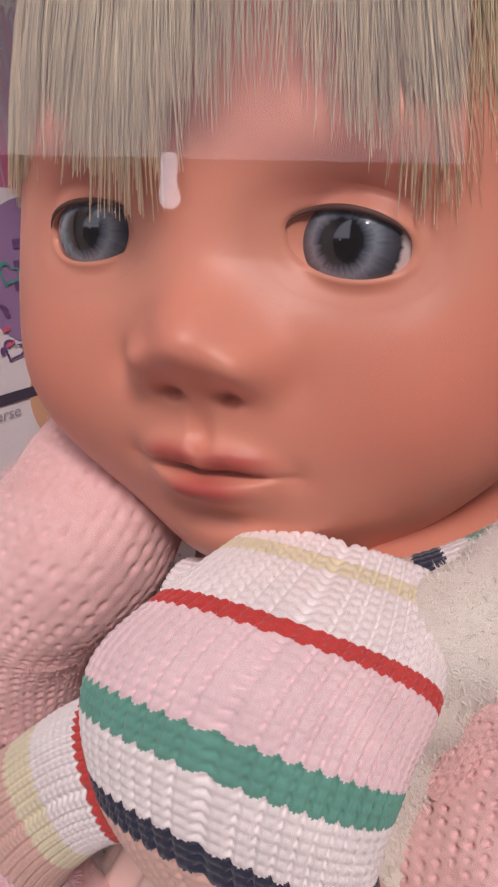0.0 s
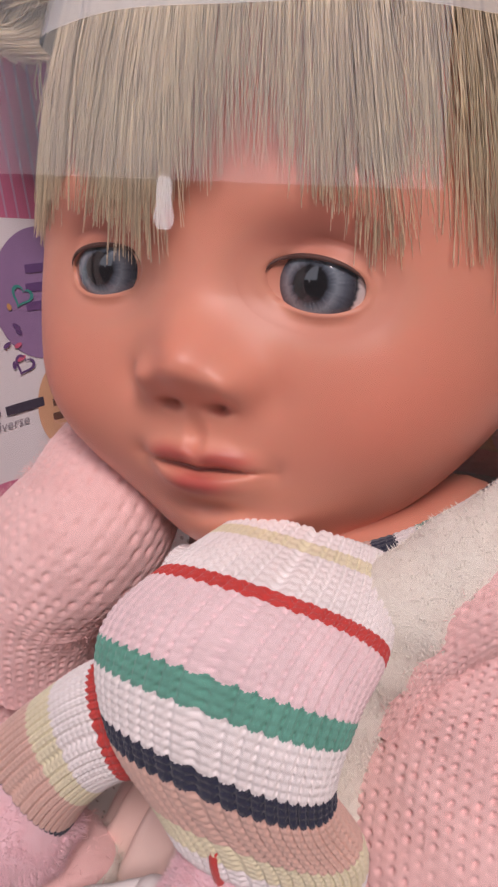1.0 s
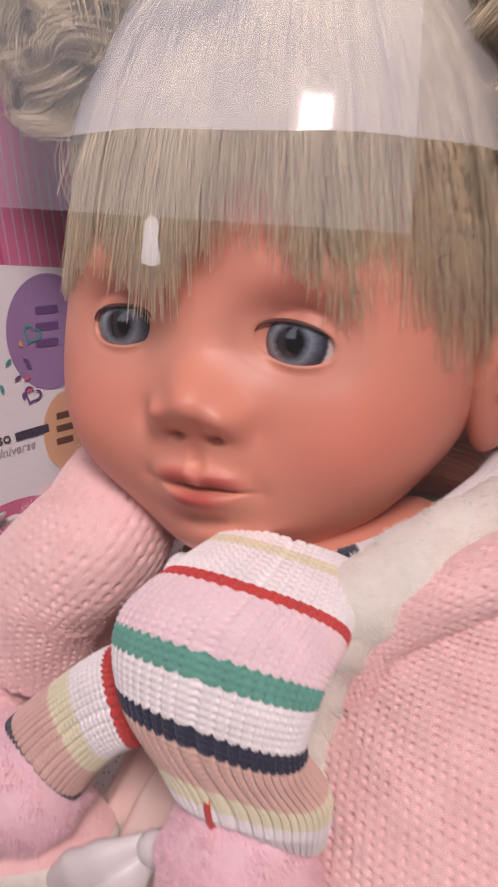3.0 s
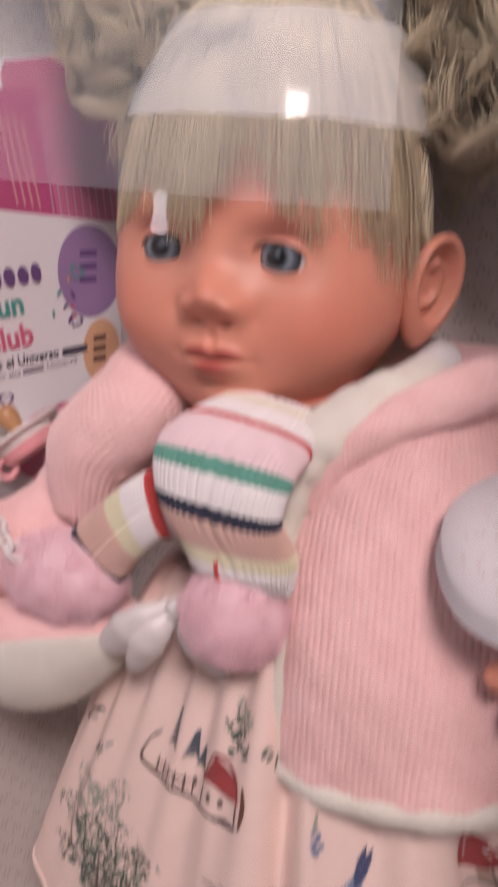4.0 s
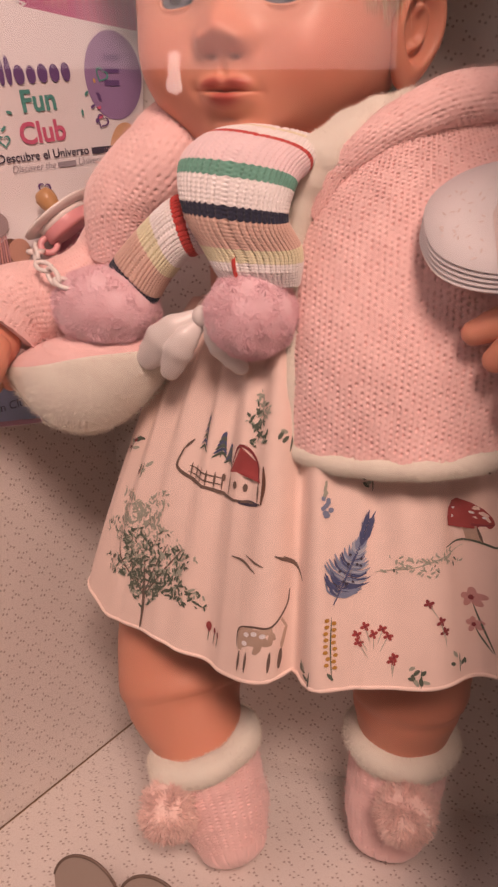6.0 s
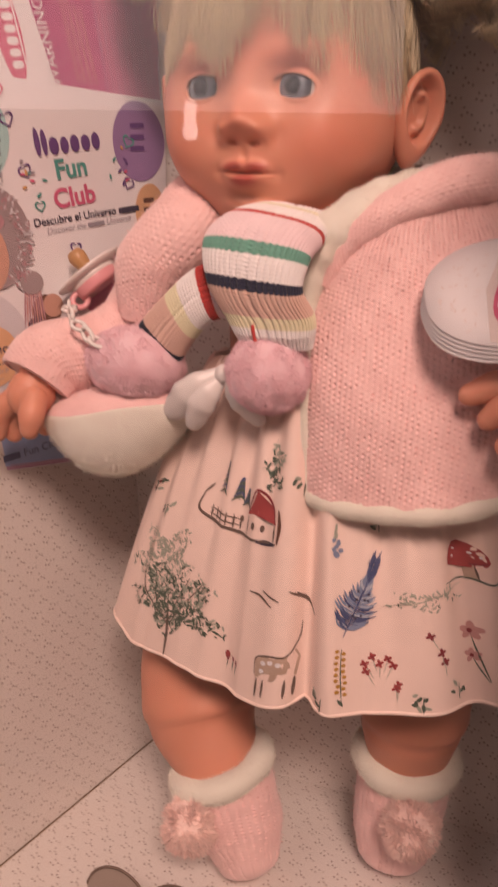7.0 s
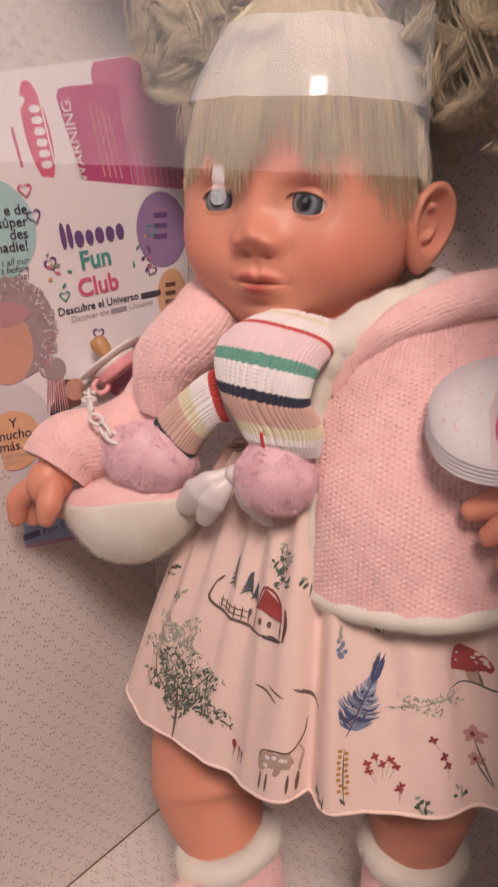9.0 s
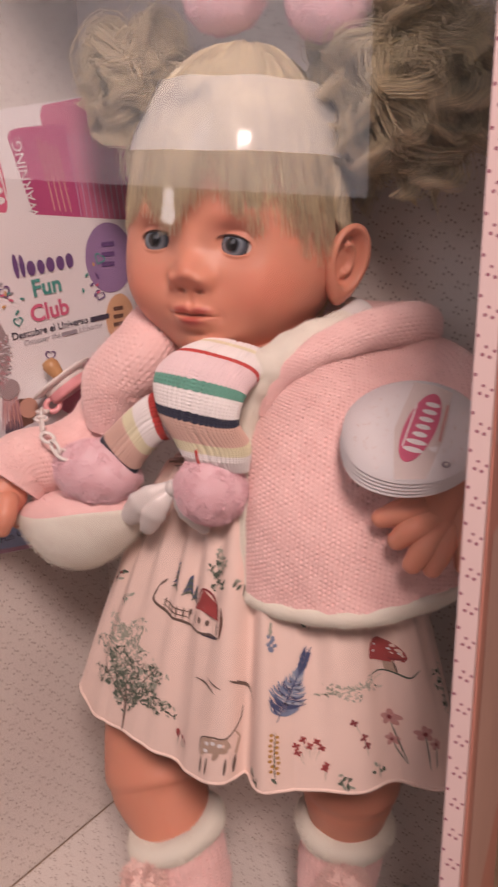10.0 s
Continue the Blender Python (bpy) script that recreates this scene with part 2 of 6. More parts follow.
def frames_along(path):
    path = np.asarray(path, float)
    T = unit(np.gradient(path, axis=0))
    ref = np.array([0, 0, 1.0]) if abs(T[0][2]) < 0.9 else np.array([1.0, 0, 0])
    N = []
    n = ref - T[0] * (ref @ T[0])
    for t in T:
        n = n - t * (n @ t)
        n = n / max(np.linalg.norm(n), 1e-9)
        N.append(n.copy())
    N = np.array(N)
    return T, N, np.cross(T, N)


def smooth_path(points, n):
    """Catmull-Rom through the points, n samples."""
    p = np.asarray(points, float)
    q = np.vstack([2 * p[0] - p[1], p, 2 * p[-1] - p[-2]])
    s = np.linspace(0, len(p) - 1 - 1e-9, n)
    i = s.astype(int)
    t = (s - i)[:, None]
    a, b, c, d = q[i], q[i + 1], q[i + 2], q[i + 3]
    return 0.5 * (2 * b + (c - a) * t + (2 * a - 5 * b + 4 * c - d) * t * t + (3 * b - a - 3 * c + d) * t ** 3)


def tube(buf, path, radii, n=12, mat=0, flat=1.0, caps=True):
    """A round (or flattened) tube, with rounded ends if caps."""
    path, radii = np.asarray(path, float), np.broadcast_to(np.asarray(radii, float), (len(path),)).copy()
    if caps:
        T = unit(np.gradient(path, axis=0))
        a = np.linspace(0, np.pi / 2, 6)[1:]
        head = [path[0] - T[0] * radii[0] * math.sin(x) for x in a[::-1]]
        tail = [path[-1] + T[-1] * radii[-1] * math.sin(x) for x in a]
        hr, tr = [radii[0] * math.cos(x) for x in a[::-1]], [radii[-1] * math.cos(x) for x in a]
        path, radii = np.vstack([head, path, tail]), np.concatenate([hr, radii, tr])
    T, N, B = frames_along(path)
    a = np.linspace(0, 2 * np.pi, n, endpoint=False)
    P = path[:, None] + radii[:, None, None] * (np.cos(a)[None, :, None] * N[:, None] + flat * np.sin(a)[None, :, None] * B[:, None])
    return buf.sheet(P, mat, closed=True)


def strands(buf, paths, width, mat=0, taper=0.2):
    """Many thin three-sided hairs at once. paths: (count, steps, 3)."""
    c, s = paths.shape[:2]
    T = unit(np.gradient(paths, axis=1))
    ref = np.where(np.abs(T[..., 2:3]) < 0.9, np.array([0, 0, 1.0]), np.array([1.0, 0, 0]))
    N = unit(np.cross(T, ref))
    B = np.cross(T, N)
    w = np.broadcast_to(np.asarray(width, float).reshape(-1, 1), (c, 1)) * np.linspace(1, taper, s)[None, :]
    a = np.array([0.5, 0.5 + 2 / 3, 0.5 + 4 / 3]) * np.pi
    V = paths[:, :, None] + w[..., None, None] * (np.cos(a)[:, None] * N[:, :, None] + np.sin(a)[:, None] * B[:, :, None])
    base = np.arange(c)[:, None, None] * s * 3
    i, j = np.meshgrid(np.arange(s - 1), np.arange(3), indexing="ij")
    k = (j + 1) % 3
    q = np.stack([i * 3 + j, i * 3 + k, (i + 1) * 3 + k, (i + 1) * 3 + j], -1).reshape(1, -1, 4)
    return buf.add(V.reshape(-1, 3), (base + q).reshape(-1, 4), mat)


def fuzz(buf, P, N, length, width, mat=0, mess=0.5, rng=None):
    """Short single-triangle fibres that stand on a surface."""
    rng = rng or np.random.default_rng(1)
    d = unit(N + mess * rng.normal(size=P.shape))
    ln = length * rng.uniform(0.5, 1.2, size=(len(P), 1))
    side = unit(np.cross(d, rng.normal(size=P.shape))) * width
    tip = P + d * ln + 0.25 * ln * mess * rng.normal(size=P.shape)
    V = np.stack([P - side - d * width, P + side - d * width, tip], 1)
    return buf.add(V.reshape(-1, 3), np.arange(len(P) * 3).reshape(-1, 3), mat)


def normals_of(P, closed=False):
    du = (np.roll(P, -1, 1) - np.roll(P, 1, 1)) if closed else np.gradient(P, axis=1)
    return unit(np.cross(du, np.gradient(P, axis=0)))


def stitch(u, v, nc, nr):
    """Height (0 to 1) and row number of V-shaped knit stitches at u, v in 0..1."""
    x = (u * nc) % 1.0
    ph = v * nr + 0.38 * np.abs(x - 0.5) * 2
    h = (0.75 + 0.25 * np.sin(np.pi * (ph % 1.0)) ** 0.7) * (0.6 + 0.15 * np.abs(np.sin(2 * np.pi * x)) ** 0.5 + 0.25 * np.abs(np.sin(np.pi * x)) ** 0.5)
    gap = np.minimum(x, 1 - x)
    h = h - 0.85 * np.exp(-(gap / 0.15) ** 2 - (((ph % 1.0) - 0.5) / 0.24) ** 2)
    return h, np.floor(ph)


def loose_stitch(u, v, nc, nr):
    """Fluffy loose knit: a soft surface with a lattice of small holes."""
    x, y = u * nc, v * nr
    col = np.floor(x)
    fx, fy = x % 1.0 - 0.5, (y + 0.5 * (col % 2)) % 1.0 - 0.5
    row = np.floor(y + 0.5 * (col % 2))
    luck = np.sin(col * 12.9898 + row * 78.233) * 43758.5453 % 1.0
    pit = np.exp(-(fx / 0.19) ** 2 - (fy / 0.22) ** 2) * (0.15 + 1.05 * luck)
    swell = 0.22 * np.sin(x * 0.9) * np.sin(y * 0.7) + 0.2 * np.sin(x * 0.31 + 1) * np.sin(y * 0.23)
    return 0.8 - pit + swell, np.floor(y)


def box_mesh(buf, x0, x1, y0, y1, z0, z1, mat=0):
    V = [(x, y, z) for z in (z0, z1) for y in (y0, y1) for x in (x0, x1)]
    return buf.add(V, [(0, 2, 3, 1), (4, 5, 7, 6), (0, 1, 5, 4), (2, 6, 7, 3), (0, 4, 6, 2), (1, 3, 7, 5)], mat)


def bevel(ob, w=0.0006, n=2):
    md = ob.modifiers.new("bevel", "BEVEL")
    md.width, md.segments, md.limit_method = w, n, "ANGLE"
    return ob


def thing(name, at, label, category, group="", kind=""):
    ob = new(name)
    ob.location = at
    return tagged(ob, label, category, group, kind)


def place(ob, parent):
    """Hang a part built in world space under its thing."""
    ob.parent = parent
    ob.matrix_parent_inverse = Matrix.Translation(-parent.location)
    return ob


# ---- unseen room, made up for the clear window to mirror ----
# dark wall colour keeps the bounce light of the added room low
ROOMW = material("room_plaster", (0.16, 0.14, 0.125), rough=0.9, vary=0.08, scale=20, bump=0.1, bscale=80, dist=0.002)
ROOMD = material("room_dark_panel", (0.10, 0.07, 0.06), rough=0.7, vary=0.2, scale=20, bump=0.1, bscale=60, dist=0.002)
WOODT = material("table_wood", (0.30, 0.20, 0.13), rough=0.5, vary=0.25, scale=60, bump=0.1, bscale=200)
SOFTGLOW = glow("added_panel_glow", (1.0, 0.99, 0.94), 2.0)
LAMPGLOW = glow("lamp_glow", (1.0, 0.93, 0.84), 9.0)


def slab_ob(name, x0, x1, y0, y1, z0, z1, mat, label, category, parent=None):
    b = Buf()
    box_mesh(b, x0, x1, y0, y1, z0, z1)
    ob = b.make(name, mat, None, "", smooth=False)
    tagged(ob, label, category, kind="structure")
    return ob


slab_ob("floor", -3.2, 2.6, -2.5, 1.6, -0.9, -0.8, ROOMD, "unseen dark brown floor, added to close the room", "floor")
slab_ob("ceiling", -3.2, 2.6, -2.5, 1.6, 1.9, 2.0, ROOMW, "unseen plain ceiling, added to close the room", "ceiling")
slab_ob("wall_east", 2.5, 2.6, -2.5, 1.6, -0.8, 1.9, ROOMW, "unseen plain wall, added to close the room", "wall")
slab_ob("wall_west", -3.2, -3.1, -2.5, 1.6, -0.8, 1.9, ROOMW, "unseen plain wall, added to close the room", "wall")
slab_ob("wall_north", -3.1, 2.5, 1.5, 1.6, -0.8, 1.9, ROOMW, "unseen plain wall, added to close the room", "wall")
slab_ob("wall_south", -3.1, 2.5, -2.3, -2.2, -0.8, 1.9, ROOMW, "unseen plain wall, added to close the room", "wall")
b = Buf()
box_mesh(b, -1.4, 1.4, -0.1, 0.75, -0.04, -0.001)
table = thing("table", (0, 0.3, -0.8), "brown wooden table under the doll box", "table")
place(bevel(b.make("tabletop", WOODT, None, "", False), 0.004), table)
for lx, ly in ((-1.3, 0), (1.3, 0), (-1.3, 0.65), (1.3, 0.65)):
    b = Buf()
    box_mesh(b, lx - 0.03, lx + 0.03, ly - 0.03, ly + 0.03, -0.8, -0.04)
    place(bevel(b.make("leg", WOODT, None, "", False), 0.004), table)
BLACK = material("black_metal", (0.03, 0.03, 0.03), rough=0.4, vary=0.1, bump=0.02)
# unseen glowing panel, added as source of the film's bright reflection and fill
soft = thing("added_glow_panel", (-0.45, -0.55, -0.8), "large white glowing panel on a stand, added for the film's reflection", "lamp")
SX0, SX1, SZ0, SZ1, SY0 = -0.80, -0.092, 0.435, 1.15, -0.49
b = Buf()
b.add([(SX0, SY0, SZ0 + 0.056), (SX1, SY0, SZ0 - 0.006), (SX1, SY0, SZ1), (SX0, SY0, SZ1)], [(0, 3, 2, 1)])
place(b.make("diffuser", SOFTGLOW, None, "added glowing white sheet", False), soft)
b = Buf()
V = [(x, y, z) for y, k in ((SY0 - 0.002, 1.0), (SY0 - 0.28, 0.25)) for x, z in [((SX0 + SX1) / 2 + k * u * (SX1 - SX0) / 2, (SZ0 + SZ1) / 2 + k * v * (SZ1 - SZ0) / 2) for u, v in ((-1, -1), (1, -1), (1, 1), (-1, 1))]]
b.add(V, [(0, 1, 5, 4), (1, 2, 6, 5), (2, 3, 7, 6), (3, 0, 4, 7), (4, 5, 6, 7)])
place(b.make("hood", BLACK, None, "black backing of the added panel", False), soft)
b = Buf()
tube(b, [(-0.45, -0.72, -0.795), (-0.45, -0.72, 0.6), (-0.45, -0.72, 0.78)], 0.015, 12)
tube(b, [(-0.45, -0.72, -0.798), (-0.45, -0.72, -0.785)], 0.16, 24, caps=False)
place(b.make("stand", BLACK), soft)
# stand-in for the unseen source of the small bright spot mirrored in the film
small = thing("spot_standin", (-0.235, -0.37, 0.40), "small glowing bulb on an added stand, for the reflected spot", "lamp")
LX, LY, LZ = -0.235, -0.365, 0.415
b = Buf()
tube(b, [(LX, LY, LZ - 0.010), (LX, LY, LZ), (LX + 0.0005, LY, LZ + 0.010)], [0.0065, 0.0045, 0.0050], 14)
place(b.make("bulb", LAMPGLOW, None, "glowing bulb"), small)
b = Buf()
tube(b, [(LX, LY + 0.0, -0.794), (LX, LY, -0.2), (LX, LY, LZ - 0.018)], 0.003, 8)
tube(b, [(LX, LY, -0.798), (LX, LY, -0.785)], 0.08, 24, caps=False)
place(b.make("stand", BLACK), small)


# ---- the doll box ----
FRONT, BACK, TOP, RIGHT = 0.016, 0.187, 0.575, 0.0865
box = thing("doll_box", (-0.045, 0.10, 0.0), "pale dotted cardboard doll box with a clear film window", "toy box")


def left_x(y, z):
    return -0.1585 - (BACK - y) * 0.128 - z * 0.030


def panel(name, corners, out, mat, label="", thick=0.0012, n=10):
    """A card panel from four corners (counter-clockwise from inside), thickened outwards, with a print laid out in metres."""
    c = [np.array(p, float) for p in corners]
    w, h = np.linalg.norm(c[1] - c[0]), np.linalg.norm(c[3] - c[0])
    u, v = np.meshgrid(np.linspace(0, 1, n), np.linspace(0, 1, n))
    U, V = u[..., None], v[..., None]
    P = (1 - V) * ((1 - U) * c[0] + U * c[1]) + V * ((1 - U) * c[3] + U * c[2])
    uv = np.stack([u * w, v * h], -1)
    o = np.array(out, float) * thick
    b = Buf()
    b.sheet(P, 0, uv=uv)
    b.sheet(P + o, 0, uv=uv, flip=True)
    for e in (P[0], P[-1], P[:, 0], P[:, -1]):
        b.sheet(np.stack([e, e + o]), 0)
    return place(b.make(name, mat, None, label, smooth=False), box)


lx = left_x
panel("floor_panel", [(lx(FRONT, 0) + 0.0013, FRONT, 0), (RIGHT, FRONT, 0), (RIGHT, BACK, 0), (lx(BACK, 0) + 0.0013, BACK, 0)], (0, 0, -1), CARD, "pale card floor with small printed dots", 0.0009)
panel("back_panel", [(lx(BACK, 0), BACK, 0), (RIGHT, BACK, 0), (RIGHT, BACK, TOP), (lx(BACK, TOP), BACK, TOP)], (0, 1, 0), CARD)
panel("side_panel", [(lx(FRONT, 0), FRONT, 0), (lx(BACK, 0), BACK, 0), (lx(BACK, TOP), BACK, TOP), (lx(FRONT, TOP), FRONT, TOP)], (-1, 0, 0), CARD)
side = panel("side_panel", [(RIGHT, BACK, 0), (RIGHT, FRONT, 0), (RIGHT, FRONT, TOP), (RIGHT, BACK, TOP)], (1, 0, 0), CARD)
panel("outer_sleeve", [(RIGHT + 0.0016, BACK, 0), (RIGHT + 0.0016, FRONT, 0), (RIGHT + 0.0016, FRONT, TOP), (RIGHT + 0.0016, BACK, TOP)], (1, 0, 0), SALMON, "salmon printed outer side of the box", 0.0006)
panel("top_panel", [(lx(FRONT, TOP), FRONT, TOP), (RIGHT, FRONT, TOP), (RIGHT, BACK, TOP), (lx(BACK, TOP), BACK, TOP)], (0, 0, 1), CARD)


def strip(x0, x1, z0, z1, name="frame_strip"):
    b = Buf()
    y0, y1 = FRONT - 0.0016, FRONT - 0.0004
    uvs = [(x, z) for z in (z0, z1) for y in (y0, y1) for x in (x0, x1)]
    box_mesh(b, x0, x1, y0, y1, z0, z1)
    b.uv[-1] = np.array(uvs, float)
    return place(bevel(b.make(name, CARD_PINK, None, "pink dotted card border", False), 0.0004), box)


strip(0.0815, RIGHT + 0.0014, 0.0, TOP)
strip(lx(FRONT, 0) - 0.012, lx(FRONT, 0) + 0.004, 0.0, TOP)
strip(lx(FRONT, 0) + 0.004, 0.0815, TOP - 0.012, TOP)
strip(lx(FRONT, 0) + 0.004, 0.0815, 0.0, 0.012)
b = Buf()
b.add([(lx(FRONT, 0), FRONT, 0.002), (0.085, FRONT, 0.002), (0.085, FRONT, TOP - 0.002), (lx(FRONT, 0), FRONT, TOP - 0.002)], [(0, 1, 2, 3)])
pane = place(b.make("window_film", FILM, None, "clear glossy plastic film"), box)
pane.visible_shadow = False
b = Buf()
for y0, y1, z0, z1 in ((0.03, 0.16, 0.10, 0.27), (0.02, 0.14, 0.30, 0.44)):
    V = [(RIGHT + 0.0024, y, z) for y, z in ((y0, z0), (y1, z0 - 0.012), (y1, z1 - 0.01), (y0, z1))]
    b.add(V, [(0, 1, 2, 3)])
place(b.make("printed_shape", SALMON_PALE, None, "paler salmon printed shape", False), box)

# ---- the doll, one mesh: vinyl body and rooted hair ----
rng = np.random.default_rng(7)
HC = np.array([-0.0470, 0.136, 0.381])
RX, RYF, RYB, RZ, RZL = 0.0468, 0.0490, 0.046, 0.0655, 0.0745


def g2(u, w, cu, cw, su, sw):
    return np.exp(-((u - cu) / su) ** 2 - ((w - cw) / sw) ** 2)


def head_rx(w):
    return RX * (1 + 0.15 * np.exp(-((w + 0.036) / 0.024) ** 2) - 0.04 / (1 + np.exp(-(w - 0.012) / 0.006)))


EU, EW = 0.0188, -0.0172


def ridge(u, w, centre, sw, su):
    """A soft bar across the face that follows a curved centre line."""
    return np.exp(-((w - centre) / sw) ** 2 - (u / su) ** 4)


def face_bumps(u, w):
    """How far the face stands out towards the front."""
    u = u - 0.0018 * np.clip((-w - 0.020) / 0.010, 0, 1) - 0.0006 * np.clip((-w - 0.036) / 0.010, 0, 1)
    d = 0.0
    for s in (-1, 1):
        d = d - 0.0062 * g2(u, w, s * EU, EW, 0.0088, 0.0066)
        d = d + 0.0020 * g2(u, w, s * 0.021, EW + 0.0125, 0.013, 0.005)
        d = d + 0.0068 * g2(u, w, s * 0.032, -0.043, 0.016, 0.016)
        d = d + 0.0040 * g2(u, w, s * 0.0076, -0.0334, 0.0035, 0.0034)
        d = d - 0.0026 * g2(u, w, s * 0.0042, -0.0374, 0.0019, 0.0011)
        d = d - 0.0010 * g2(u, w, s * 0.0125, -0.0345, 0.0026, 0.0036)
        d = d - 0.0012 * g2(u, w, s * 0.0120, -0.0478, 0.0022, 0.0024)
        d = d + 0.0002 * g2(u, w, s * 0.0022, -0.0428, 0.0009, 0.0026)
    d = d + 0.0012 * g2(u, w, 0, -0.020, 0.0055, 0.010)
    d = d + 0.0092 * g2(u, w, 0, -0.0308, 0.0076, np.where(w > -0.0308, 0.0074, 0.0054))
    d = d + 0.0050 * g2(u, w, 0, -0.0480, 0.0165, 0.0120)
    d = d - 0.0008 * g2(u, w, 0, -0.0425, 0.0016, 0.0026)
    q = (u / 0.0105) ** 2
    d = d + 0.0019 * ridge(u, w, -0.0452 - 0.0016 * q - 0.0007 * np.exp(-(u / 0.0016) ** 2), 0.0020, 0.0106)
    d = d - 0.0021 * ridge(u, w, -0.0480 + 0.0001 * q - 0.0004 * np.exp(-(u / 0.0020) ** 2), 0.0007, 0.0098)
    d = d + 0.0032 * ridge(u, w, -0.0509 + 0.0014 * q, 0.0024, 0.0082)
    d = d - 0.0020 * g2(u, w, 0, -0.0560, 0.008, 0.0022)
    d = d + 0.0062 * g2(u, w, 0, -0.0640, 0.014, 0.0070)
    d = d + 0.0020 * g2(u, w, 0, 0.022, 0.03, 0.02)
    return d


def face_y(u, w):
    rho = np.sqrt((u / head_rx(w)) ** 2 + (w / np.where(w > 0, RZ, RZL)) ** 2)
    s = np.maximum(1 - np.minimum(rho, 1.0) ** 2.6, 0.0) ** (1 / 2.6)
    return HC[1] - RYF * s - np.clip(s * 3, 0, 1) * face_bumps(u, w)


doll = Buf()
# head: latitude rings, closer together over the face
nlat, nlon = 380, 460
lat = np.interp(np.linspace(0, 1, nlat), [0, 0.12, 0.80, 1], [-np.pi / 2 + 0.004, -1.05, -0.10, np.pi / 2 - 0.004])
lon = np.linspace(-np.pi, np.pi, nlon, endpoint=False)
lon = lon - 0.45 * np.sin(lon)
LA, LO = np.meshgrid(lat, lon, indexing="ij")
w = np.where(LA > 0, RZ, RZL) * np.sin(LA)
u = head_rx(w) * np.cos(LA) * np.sin(LO)
fr = np.cos(LA) * np.cos(LO)
y = np.where(fr > 0, face_y(u, w), HC[1] + RYB * np.abs(fr))
doll.sheet(np.stack([HC[0] + u, y, HC[2] + w], -1), 0, closed=True)


def ball(buf, c, r, mat=0, n=24, m=16, squash=None):
    la, lo = np.meshgrid(np.linspace(-np.pi / 2 + 0.01, np.pi / 2 - 0.01, m), np.linspace(0, 2 * np.pi, n, endpoint=False), indexing="ij")
    d = np.stack([np.cos(la) * np.cos(lo), np.cos(la) * np.sin(lo), np.sin(la)], -1)
    return buf.sheet(np.array(c) + d * np.array(r), mat, closed=True)


# eyes: balls whose print is laid out by the angle from the line of sight, and lids round them
ER = 0.0104
for s in (-1, 1):
    ec = np.array([HC[0] + s * EU, face_y(s * EU, EW) + 0.0054, HC[2] + EW])
    gaze = unit(np.array([-0.03, -1.0, -0.01]))
    side_v = unit(np.cross(gaze, [0, 0, 1.0]))
    up_v = np.cross(side_v, gaze)
    th, ph = np.meshgrid(np.linspace(0.002, 1.5, 40), np.linspace(0, 2 * np.pi, 61), indexing="ij")
    bulge = ER * (1 + 0.05 * np.exp(-(th / 0.5) ** 2))
    P = ec + bulge[..., None] * (np.cos(th)[..., None] * gaze + np.sin(th)[..., None] * (np.cos(ph)[..., None] * side_v + np.sin(ph)[..., None] * up_v))
    doll.sheet(P, 1, uv=np.stack([ph / (2 * np.pi), th / 1.5], -1))
    # lids: from an almond opening out to the face
    a = np.linspace(0, 2 * np.pi, 73)
    ou, ow = 0.0076 * np.cos(a), np.where(np.sin(a) > 0, 0.0037, 0.0044) * np.sign(np.sin(a)) * np.abs(np.sin(a)) ** 0.85
    ow = ow + 0.0006 * np.cos(a) * s * -1
    rows = []
    for k in np.linspace(0, 1, 9):
        r1, r2 = 1 + 0.95 * k, 1 + 1.35 * k
        uu, ww = ou * r1, ow * r2
        face = face_y(s * EU + uu, EW + ww) + 0.0006 * k ** 4 - 0.0002 * (1 - k)
        on_eye = np.minimum(ec[1] - np.sqrt(np.maximum((ER * 1.05) ** 2 - uu ** 2 - ww ** 2, 1e-8)), face)
        t = np.clip(k / 0.75, 0, 1) ** 1.3
        y = on_eye * (1 - t) + face * t - 0.0003 * np.exp(-((k - 0.10) / 0.10) ** 2)
        ball_y = ec[1] - np.sqrt(np.maximum((ER * 1.02) ** 2 - uu ** 2 - ww ** 2, 0))
        y = np.where(uu ** 2 + ww ** 2 < ER ** 2, np.minimum(y, ball_y - 0.0003 * (k > 0)), y)
        rows.append(np.stack([ec[0] + uu, y, ec[2] + ww], -1))
    inner = rows[0] + np.array([0, 0.0022, 0])
    doll.sheet(np.stack([inner] + rows), 0)
    upper = rows[0][2:36] + np.array([0, -0.0004, 0.0001])
    tube(doll, upper, 0.00042 * np.sin(np.linspace(0.15, np.pi - 0.15, 34)), 6, 3)

